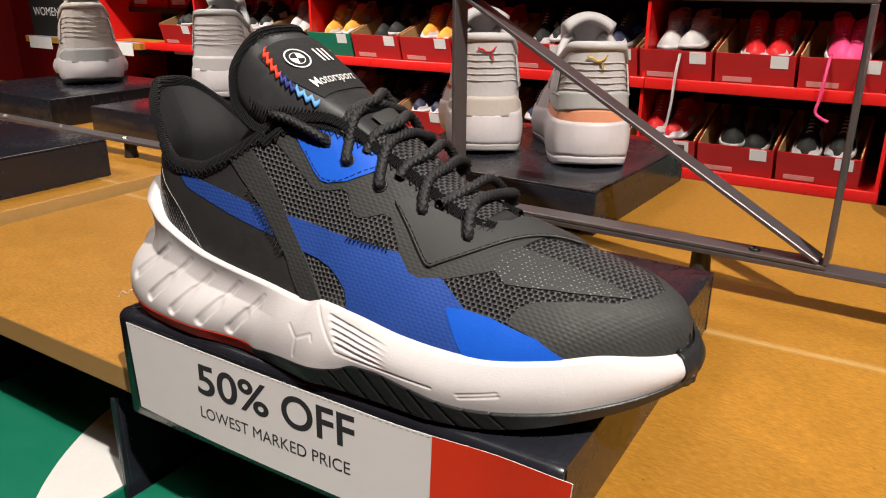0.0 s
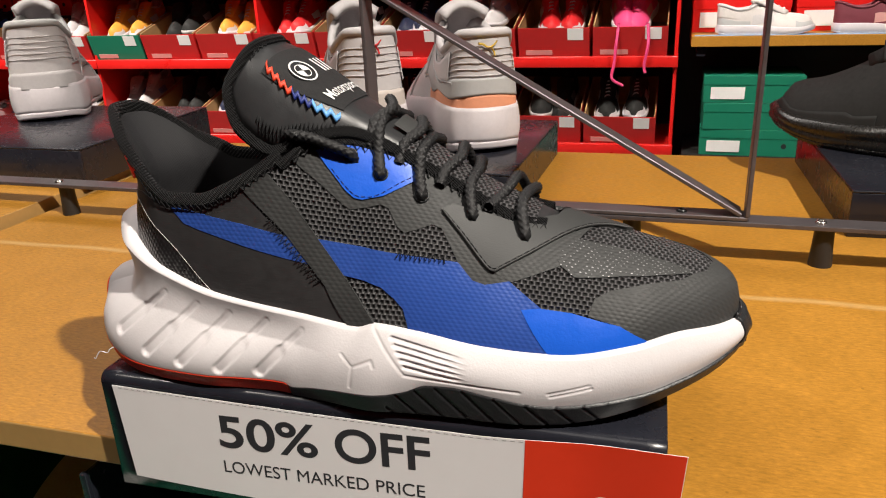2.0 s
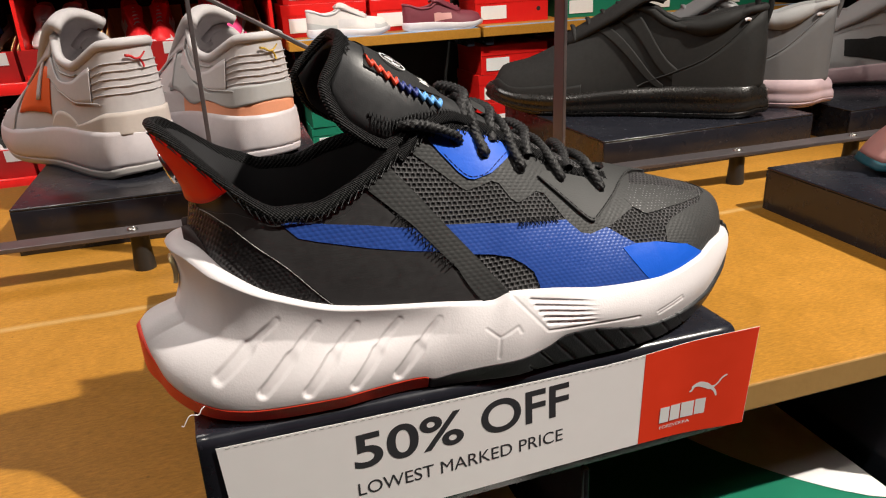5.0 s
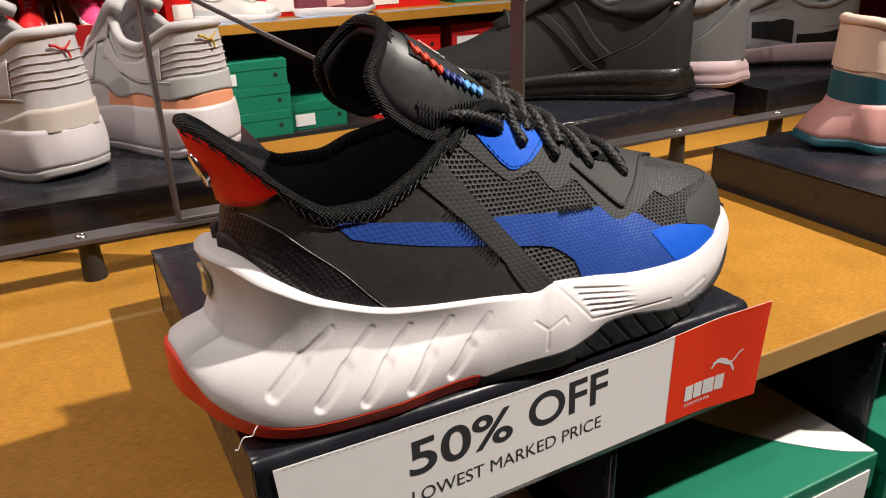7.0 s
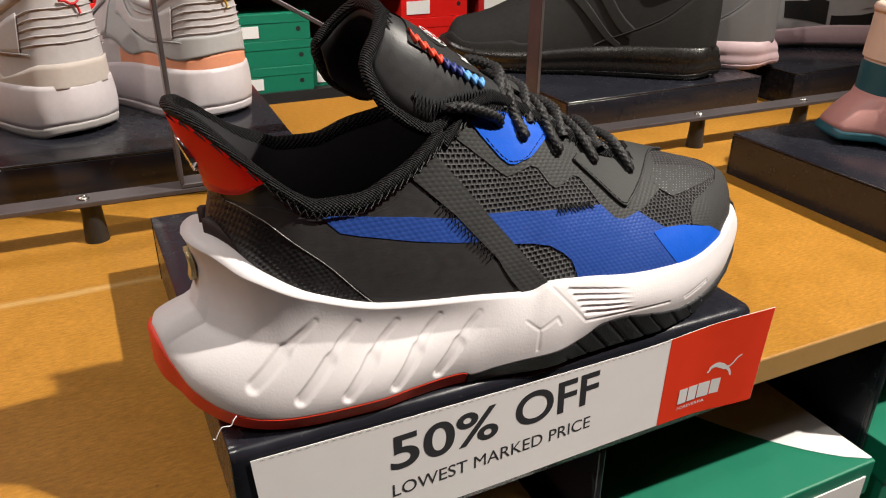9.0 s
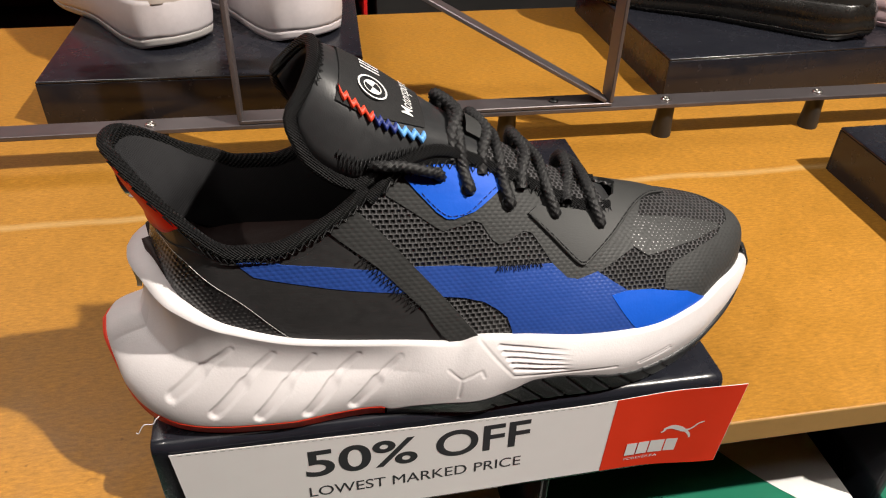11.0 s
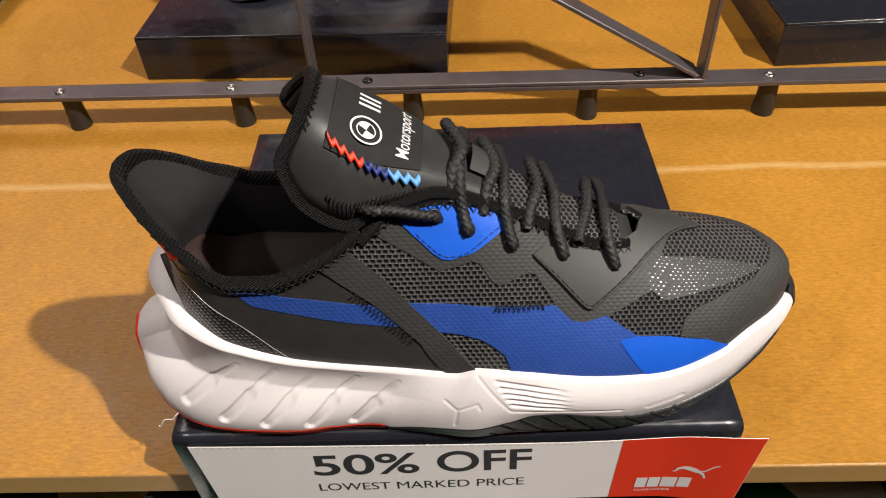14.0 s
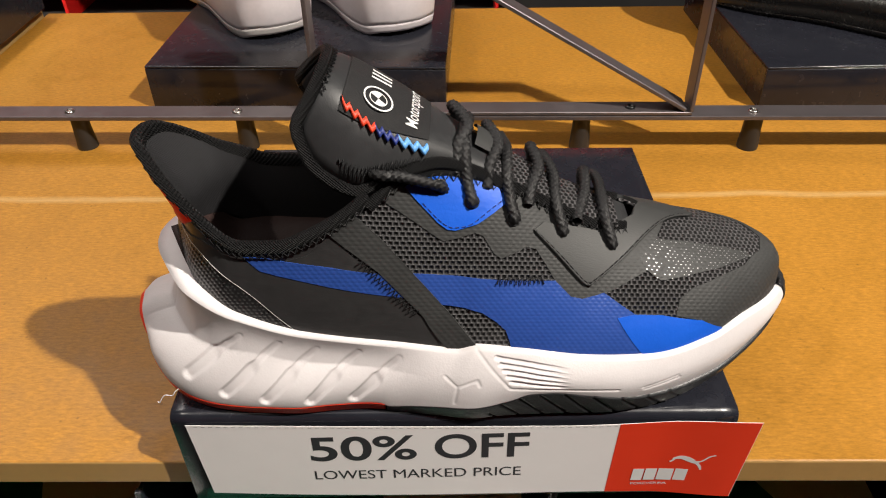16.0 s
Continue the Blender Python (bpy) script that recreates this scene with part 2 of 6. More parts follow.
CARBON = mat("carbon_film", (0.014, 0.014, 0.015), 0.32, vary=0.15)
brushed(BLACK_SYN, 0.35, (70, 1600, 1600))
cloth(KNIT, 1.0, 0.0014, 0.0029, 0.0023, deep=(0.002, 0.002, 0.002), holes=True)
cloth(CARBON, 0.55, 0.0005, 0.0024, 0.0017)
cloth(GREY_FILM, 0.28, 0.0005, 0.0034, 0.0020)
cloth(BLUE, 0.25, 0.0005, 0.0030, 0.0019)
ribbed(BINDING, 1.0, 0.0010, 0.0014)
ribbed(LINING, 0.2, 0.0003, 0.0009)
ribbed(LACE, 0.25, 0.0004, 0.0009)
brushed(BRUSHED, 0.15, (120, 1800, 1800))
brushed(BLACK_SYN, 0.12, (150, 1500, 1500))

WOOD = wood()
WOOD_EDGE = mat("board_edge", (0.42, 0.25, 0.085), 0.5, vary=0.08, scale=20, bump=0.1, bscale=300)


# ---- mesh helpers ----
def part(name, bm, material, parent=None, label="", smooth=True, kind=""):
    """Links a bmesh as one mesh object, under its thing if one is given."""
    me = bpy.data.meshes.new(name)
    bm.to_mesh(me)
    bm.free()
    for mtl in material if isinstance(material, (list, tuple)) else (material,):
        me.materials.append(mtl)
    if smooth:
        for p in me.polygons:
            p.use_smooth = True
    ob = new(name, me)
    if parent is not None:
        ob.parent = parent
    if label or kind:
        tagged(ob, label, kind=kind)
    return ob


def thing(name, place, label, category, group="", turn=0.0, kind=""):
    ob = new(name)
    ob.empty_display_size = 0.02
    ob.matrix_world = pose(*place, 0, 0, turn)
    bpy.context.view_layer.update()
    return tagged(ob, label, category, group, kind)


def box(x0, x1, y0, y1, z0, z1, bevel=0.0, bm=None, segs=2):
    bm = bm or bmesh.new()
    vs = bmesh.ops.create_cube(bm, size=1.0)["verts"]
    for v in vs:
        v.co = Vector(((x0 + x1) / 2 + v.co.x * (x1 - x0), (y0 + y1) / 2 + v.co.y * (y1 - y0), (z0 + z1) / 2 + v.co.z * (z1 - z0)))
    if bevel:
        es = list({e for v in vs for e in v.link_edges})
        bmesh.ops.bevel(bm, geom=es, offset=bevel, segments=segs, profile=0.5, affect="EDGES")
    return bm


def grid_mesh(rows, closed_u=False, closed_v=False, bm=None):
    """A quad sheet from rows of points."""
    bm = bm or bmesh.new()
    vs = [[bm.verts.new(p) for p in r] for r in rows]
    nu, nv = len(vs), len(vs[0])
    for i in range(nu if closed_u else nu - 1):
        for j in range(nv if closed_v else nv - 1):
            q = [vs[i][j], vs[(i + 1) % nu][j], vs[(i + 1) % nu][(j + 1) % nv], vs[i][(j + 1) % nv]]
            bm.faces.new(q)
    return bm


def tube(points, radius, sides=8, closed=False, flat=1.0, bm=None):
    """A swept tube along points; radius is a number or a function of 0..1."""
    pts = [Vector(p) for p in points]
    n = len(pts)
    rows, up = [], None
    for i, p in enumerate(pts):
        a, b = pts[(i - 1) % n if closed else max(i - 1, 0)], pts[(i + 1) % n if closed else min(i + 1, n - 1)]
        t = (b - a).normalized()
        if up is None:
            up = Vector((0, 0, 1)) if abs(t.z) < 0.9 else Vector((0, 1, 0))
        up = (up - t * up.dot(t)).normalized()
        s = t.cross(up)
        r = radius(i / (n - 1)) if callable(radius) else radius
        rows.append([p + (s * math.cos(k * 2 * math.pi / sides) + up * flat * math.sin(k * 2 * math.pi / sides)) * r for k in range(sides)])
    bm = grid_mesh(rows, closed_u=closed, closed_v=True, bm=bm)
    if not closed:
        bm.verts.ensure_lookup_table()
        k = len(bm.verts) - n * sides
        bm.faces.new([bm.verts[k + j] for j in range(sides)][::-1])
        bm.faces.new([bm.verts[k + (n - 1) * sides + j] for j in range(sides)])
    return bm


def spline(points, steps=8, closed=False):
    """Catmull-Rom through points."""
    p = [Vector(q) for q in points]
    n = len(p)
    out = []
    for i in range(n if closed else n - 1):
        a, b, c, d = (p[(i + k) % n] if closed else p[min(max(i + k, 0), n - 1)] for k in (-1, 0, 1, 2))
        for s in range(steps):
            t = s / steps
            out.append(0.5 * (2 * b + (c - a) * t + (2 * a - 5 * b + 4 * c - d) * t * t + (3 * b - a - 3 * c + d) * t ** 3))
    if not closed:
        out.append(p[-1])
    return out


def smooth01(t):
    t = min(max(t, 0.0), 1.0)
    return t * t * (3 - 2 * t)


def keyed(*keys):
    """A smooth function through (x, value) keys, held at the ends."""
    xs, vs = [k[0] for k in keys], [k[1] for k in keys]
    n = len(xs)
    ms = []
    for i in range(n):
        if i in (0, n - 1):
            ms.append(0.0 if n < 2 else (vs[min(i + 1, n - 1)] - vs[max(i - 1, 0)]) / (xs[min(i + 1, n - 1)] - xs[max(i - 1, 0)]))
        else:
            d0, d1 = (vs[i] - vs[i - 1]) / (xs[i] - xs[i - 1]), (vs[i + 1] - vs[i]) / (xs[i + 1] - xs[i])
            ms.append(0.0 if d0 * d1 <= 0 else 2 * d0 * d1 / (d0 + d1))

    def f(x):
        if x <= xs[0]:
            return vs[0]
        if x >= xs[-1]:
            return vs[-1]
        i = max(k for k in range(n) if xs[k] <= x)
        h = xs[i + 1] - xs[i]
        t = (x - xs[i]) / h
        return ((2 * t ** 3 - 3 * t * t + 1) * vs[i] + (t ** 3 - 2 * t * t + t) * h * ms[i] + (3 * t * t - 2 * t ** 3) * vs[i + 1] + (t ** 3 - t * t) * h * ms[i + 1])
    return f


# ---- the room ----
def structure(name, bm, material, label, smooth=False):
    return tagged(part(name, bm, material, smooth=smooth), label, kind="structure")


structure("floor", box(-6, 6, -3, 4.2, -0.86, -0.80), FLOOR_M, "dark grey shop floor")
structure("ceiling", box(-6, 6, -3, 4.2, 2.2, 2.3), CEILING_M, "dark painted shop ceiling")
structure("wall_north", box(-6, 6, 3.15, 3.25, -0.8, 2.2), RED_WALL, "red back wall behind the shelves")
structure("wall_south", box(-6, 6, -3.1, -3.0, -0.8, 2.2), RED_WALL, "dark red shop wall")
structure("wall_west", box(-6.1, -6.0, -3, 4.2, -0.8, 2.2), RED_WALL, "dark red shop wall")
structure("wall_east", box(6.0, 6.1, -3, 4.2, -0.8, 2.2), DARK_WALL, "dark shop wall")


# ---- display table ----
def table(name, x0, x1, y0, y1, z, label):
    t = thing(name, ((x0 + x1) / 2, (y0 + y1) / 2, -0.8), label, "table")
    o = Vector(t.location)

    def loc(a, b, c, d, e, f, bev=0.0):
        return box(a - o.x, b - o.x, c - o.y, d - o.y, e - o.z, f - o.z, bev)
    top = part("tabletop", loc(x0, x1, y0, y1, z - 0.019, z, 0.0012), [WOOD, WOOD_EDGE], t, smooth=False)
    for p in top.data.polygons:
        p.material_index = 0 if abs(p.normal.z) > 0.9 else 1
    part("shelf", loc(x0, x1, y0 - 0.06, y1, -0.235, -0.215), BLACK_RUBBER, t, "black lower shelf", smooth=False)
    part("back_panel", loc(x0, x1, 0.35, 0.36, -0.215, z - 0.019), BLACK_RUBBER, t, smooth=False)
    for px in (x0 + 0.03, x1 - 0.08):
        for py in (y0 + 0.02, y1 - 0.07):
            part("leg", loc(px, px + 0.05, py, py + 0.05, -0.8, -0.235), STEEL, t, smooth=False)
    return t


table("display_table", -0.545, 1.60, 0.009, 0.722, 0.0, "honey fibreboard display table with scuffed lighter edge")
table("display_table", -2.10, -0.552, 0.009, 0.722, 0.012, "honey fibreboard display table beside the other table")


# ---- steel risers ----
def riser(place, w, d, h, label, drop=0.0, turn=0.0):
    t = thing("display_riser", place, label, "display riser", "risers on the tables", turn=turn)
    th = 0.0025
    part("top_plate", box(-w / 2, w / 2, 0, d, h - th, h, 0.0012, segs=3), STEEL, t)
    part("front_plate", box(-w / 2, w / 2, 0.0, th, -drop, h - th - 0.0002, 0.0006), STEEL, t)
    part("back_plate", box(-w / 2, w / 2, d - th, d, 0, h - th - 0.0002, 0.0006), STEEL, t)
    part("side_plate", box(-w / 2, -w / 2 + th, th + 0.0002, d - th - 0.0002, 0, h - th - 0.0002), STEEL, t, smooth=False)
    part("side_plate", box(w / 2 - th, w / 2, th + 0.0002, d - th - 0.0002, 0, h - th - 0.0002), STEEL, t, smooth=False)
    return t


RT = 0.0465


def bent_riser(place, w, d, h, slope, label, drop, turn):
    """A riser folded from one sheet: its front edge is a rounded bend, its top falls gently to one end."""
    t = thing("display_riser", place, label, "display riser", "risers on the tables", turn=turn)
    th, r = 0.0025, 0.0055
    prof = [(d - 0.001, 0.0)] + [(d * (1 - k / 12) + r * k / 12, 0.0) for k in range(1, 12)]
    prof += [(r - r * math.sin(a), -r + r * math.cos(a)) for a in np.linspace(0, math.pi / 2, 9)]
    rows = []
    for i in range(31):
        x = -w / 2 + w * i / 30
        top = h - slope * x
        rows.append([(x, y, top + z) for y, z in prof] + [(x, 0.0, (top - r) * (1 - k / 6) - drop * k / 6) for k in range(1, 7)])
    sheet = part("bent_plate", grid_mesh(rows), STEEL, t)
    md = sheet.modifiers.new("thickness", "SOLIDIFY")
    md.thickness, md.offset = th, 1.0 if sheet.data.polygons[5].normal.z < 0 else -1.0
    md = sheet.modifiers.new("edge", "BEVEL")
    md.width, md.segments, md.limit_method = 0.0005, 1, "ANGLE"
    part("back_plate", box(-w / 2, w / 2, d - 0.004, d - 0.0015, 0, h - slope * w / 2 - th - 0.0003), STEEL, t, smooth=False)
    for x0 in (-w / 2 + 0.0004, w / 2 - th - 0.0004):
        part("side_plate", box(x0, x0 + th, th + 0.004, d - 0.0042, 0, h - slope * (x0 + th) - th - 0.0004), STEEL, t, smooth=False)
    return t


main_riser = bent_riser((-0.0075, 0.0038, 0.0), 0.298, 0.275, RT, 0.012, "black powder-coated steel riser on the table edge", 0.024, 0.9)
riser((-0.165, 0.440, 0.0), 0.300, 0.275, 0.046, "black steel riser with two white sneakers", turn=-2.0)
riser((0.447, 0.435, 0.0), 0.300, 0.275, 0.044, "black steel riser with two dark sneakers", turn=1.5)
riser((0.537, 0.0, 0.0), 0.300, 0.273, 0.042, "black steel riser with one pink sneaker")
riser((0.80, 0.435, 0.0), 0.300, 0.275, 0.044, "black steel riser with a pale sneaker", turn=1.0)
riser((-0.745, 0.02, 0.012), 0.300, 0.275, 0.046, "empty glossy black steel riser")
riser((-0.69, 0.435, 0.012), 0.300, 0.275, 0.046, "black steel riser with a white sneaker")
riser((-1.10, 0.435, 0.012), 0.300, 0.275, 0.046, "black steel riser with a beige sneaker")


# ---- rail with the triangular frame ----
def rail():
    t = thing("display_rail", (0.0, 0.3590, 0.0), "long dark steel rail on short black posts", "rail", turn=-1.05)
    part("bar", box(-1.95, 1.55, -0.011, 0.011, 0.034, 0.038, 0.0006), GREY_STEEL, t, smooth=False)
    for k in range(-13, 9):
        x = 0.2634 + 0.1545 * k
        z0 = 0.012 if x < -0.55 else 0.0
        prof = [(0.0095, z0), (0.0095, z0 + 0.002), (0.0082, 0.02), (0.0078, 0.034)]
        rows = [[(x + r * math.cos(a), 0.003 + r * math.sin(a), z) for a in np.linspace(0, 2 * math.pi, 20, endpoint=False)] for r, z in prof]
        part("post", grid_mesh(rows, closed_v=True), POST, t)
        if k not in (-1, -2):
            screw(x - 0.004, -0.001, 0.038, SCREW, t)
    for x in (0.150, -0.083):
        screw(x, -0.001, 0.0420, DARK_SCREW, t)
    return t


def screw(x, y, z, material, parent):
    prof = [(0.0046, 0.0), (0.0044, 0.0012), (0.0030, 0.0022), (0.0022, 0.0023), (0.0019, 0.0012), (0.0, 0.0012)]
    rows = [[(x + max(r, 1e-5) * math.cos(a), y + max(r, 1e-5) * math.sin(a), z + h) for a in np.linspace(0, 2 * math.pi, 14, endpoint=False)] for r, h in prof]
    return part("screw", grid_mesh(rows, closed_v=True), material, parent)


rail()


def strip(a, b, w, th, parent, name):
    """A flat bar from a to b in the x-z plane, w wide along y."""
    a, b = Vector(a), Vector(b)
    d = (b - a).normalized()
    n = Vector((-d.z, 0, d.x)) * th / 2
    bm = bmesh.new()
    vs = [bm.verts.new(p + n * s + Vector((0, e * w / 2, 0))) for p in (a, b) for s in (-1, 1) for e in (-1, 1)]
    for f in ((0, 1, 3, 2), (4, 6, 7, 5), (0, 2, 6, 4), (1, 5, 7, 3), (0, 4, 5, 1), (2, 3, 7, 6)):
        bm.faces.new([vs[i] for i in f])
    bmesh.ops.recalc_face_normals(bm, faces=bm.faces)
    bmesh.ops.bevel(bm, geom=bm.edges[:], offset=0.0006, segments=1, affect="EDGES")
    return part(name, bm, GREY_STEEL, parent, smooth=False)


def frame_stand():
    t = thing("triangle_stand", (0.0, 0.3590, 0.0382), "dark flat-steel frame with a diagonal brace", "frame", turn=-1.05)
    strip((-0.130, 0, 0.002), (0.203, 0, 0.002), 0.021, 0.0035, t, "foot_bar")
    strip((-0.129, 0, 0.004), (-0.129, 0, 0.190), 0.022, 0.0035, t, "upright")
    strip((0.202, 0, 0.004), (0.202, 0, 0.190), 0.022, 0.0035, t, "upright")
    strip((-0.131, 0, 0.192), (0.204, 0, 0.192), 0.022, 0.0035, t, "top_bar")
    strip((-0.118, 0, 0.189), (0.197, 0, 0.005), 0.021, 0.0035, t, "brace")


frame_stand()


# ---- price sign on the riser ----
def text_mesh(body, size_x, cap, at, material, parent, name, heavy=0.0, tilt=0.034):
    cu = bpy.data.curves.new("letters", "FONT")
    cu.body, cu.size, cu.offset = body, 1.0, heavy
    tmp = bpy.data.objects.new("letters", cu)
    scene.collection.objects.link(tmp)
    bpy.context.view_layer.update()
    me = bpy.data.meshes.new_from_object(tmp.evaluated_get(bpy.context.evaluated_depsgraph_get()))
    bpy.data.objects.remove(tmp)
    co = np.array([v.co[:] for v in me.vertices])
    lo, hi = co.min(0), co.max(0)
    bm = bmesh.new()
    bm.from_mesh(me)
    bmesh.ops.triangulate(bm, faces=bm.faces)
    for cut in np.arange(0.03, 0.97, 0.03):
        bmesh.ops.bisect_plane(bm, geom=bm.verts[:] + bm.edges[:] + bm.faces[:], plane_co=(lo[0] + (hi[0] - lo[0]) * cut, 0, 0), plane_no=(1, 0, 0))
    bm.to_mesh(me)
    bm.free()
    for v in me.vertices:
        fx, fz = (v.co.x - lo[0]) / (hi[0] - lo[0]), (v.co.y - lo[1]) / (hi[1] - lo[1])
        x, z = at[0] + fx * size_x, at[1] + fz * cap + tilt * fx * size_x
        v.co = (x, sign_y(x, z) - (0.0003 if x > 0.078 else 0.00012), z)
    me.materials.append(material)
    ob = new(name, me)
    ob.parent = parent
    return ob


def sign_y(x, z):
    """The paper's gentle waves: the free end stands off."""
    return 0.0006 - 0.0012 * math.sin((x + 0.15) * 13) * (0.3 + (0.04 - z) * 12) - 0.0035 * smooth01((x - 0.10) / 0.05) - 0.02 * max(0, 0.041 - z) ** 1.2


def price_sign():
    t = thing("price_sign", (0.0, 0.0, 0.0), "white and red paper sale sign on a black riser", "sign")
    X0, X1, Z0, Z1 = -0.1486, 0.1495, -0.0155, 0.0425

    def top(x):
        return Z1 + 0.0050 * smooth01((x - 0.05) / 0.1) - 0.001 * math.sin((x + .15) * 10)

    def sheet(a, b, off, name, material, label):
        rows = []
        for i in range(41):
            x = a + (b - a) * i / 40
            rows.append([(x + 0.004 * (Z1 - z) / (Z1 - Z0) * -(x / 0.15), sign_y(x, z) + off, z) for z in np.linspace(Z0 + 0.001 * math.sin(x * 20), top(x), 14)])
        ob = part(name, grid_mesh(rows), material, t, label, smooth=False)
        md = ob.modifiers.new("thickness", "SOLIDIFY")
        md.thickness, md.offset = 0.0003 if off == 0.0 else 0.0001, -1.0 if ob.data.polygons[0].normal.y < 0 else 1.0
        return ob
    sheet(X0, X1, 0.0, "paper", PAPER, "white paper with dashed fold line")
    sheet(0.0785, X1 - 0.0003, -0.00015, "red_field", PAPER_RED, "red printed field")
    text_mesh("50%", 0.0575, 0.0200, (-0.0855, 0.0132), INK, t, "headline", 0.016)
    text_mesh("OFF", 0.0502, 0.0200, (-0.0182, 0.0155), INK, t, "headline", 0.016)
    text_mesh("LOWEST MARKED PRICE", 0.1135, 0.0074, (-0.0850, -0.0024), INK, t, "subline")
    text_mesh("FOREVER", 0.0145, 0.0020, (0.0900, -0.0082), WHITE_INK, t, "slogan")
    text_mesh("FASTER.", 0.0155, 0.0020, (0.1050, -0.0078), WHITE_INK, t, "slogan", 0.02)
    # brand mark as plain bars and a swoosh-like leap
    for k, w in enumerate((0.0060, 0.0062, 0.0082, 0.0066)):
        x0 = 0.0895 + sum((0.0068, 0.0070, 0.0090, 0.0070)[:k])
        zb = -0.0040 + 0.034 * (x0 - 0.0895)
        bm = bmesh.new()
        bm.faces.new([bm.verts.new((x, sign_y(x, z) - 0.0004, z)) for x, z in ((x0, zb), (x0 + w, zb), (x0 + w + .0005, zb + 0.0100), (x0 + .0005, zb + 0.0100))])
        part("brand_bar", bm, WHITE_INK, t, smooth=False)
    path = [(0.1085, 0.0165), (0.1130, 0.0180), (0.1175, 0.0165), (0.1205, 0.0148), (0.1240, 0.0160), (0.1275, 0.0200), (0.1305, 0.0215)]
    def stroke(points, width):
        line = spline([(x + 0.0012, 0.0, z - 0.0015) for x, z in points], 6)
        rows = []
        for k, p in enumerate(line):
            d = (line[min(k + 1, len(line) - 1)] - line[max(k - 1, 0)]).normalized()
            w = width(k / (len(line) - 1)) / 2
            rows.append([(x, sign_y(x, z) - 0.0004, z) for x, z in ((p.x - d.z * w, p.z + d.x * w), (p.x + d.z * w, p.z - d.x * w))])
        part("brand_leap", grid_mesh(rows), WHITE_INK, t, smooth=False)
    stroke(path, lambda q: 0.0010 + 0.0026 * max(0, math.sin(min(1.0, q * 1.6) * math.pi)))
    stroke(((0.1205, 0.0150), (0.1232, 0.0120), (0.1245, 0.0085)), lambda q: 0.0022 - 0.0012 * q)
    stroke(((0.1095, 0.0165), (0.1085, 0.0148), (0.1072, 0.0140)), lambda q: 0.0014 - 0.0005 * q)
    # dashed fold line
    for k in range(58):
        x = X0 + 0.004 + k * 0.004
        z = top(x) - 0.0012
        bm = bmesh.new()
        vs = [bm.verts.new((a, sign_y(a, z) - 0.00012, c)) for a, c in ((x, z), (x + 0.0022, z), (x + 0.0022, z + 0.0003), (x, z + 0.0003))]
        bm.faces.new(vs)
        part("dash", bm, GREY_CLEAR, t, smooth=False)


price_sign()


# ---- plainer sneakers for the other displays ----
HALF = keyed((0.0, 0.0), (0.006, 0.012), (0.02, 0.021), (0.06, 0.031), (0.2, 0.037), (0.42, 0.036), (0.68, 0.0465), (0.84, 0.0425), (0.93, 0.032), (0.975, 0.019), (0.993, 0.010), (1.0, 0.0))


def colour_mat(name, c, rough=0.55, bump=0.15):
    if name not in bpy.data.materials:
        mat(name, c, rough, vary=0.06, scale=25, bump=bump, bscale=900)
    return bpy.data.materials[name]


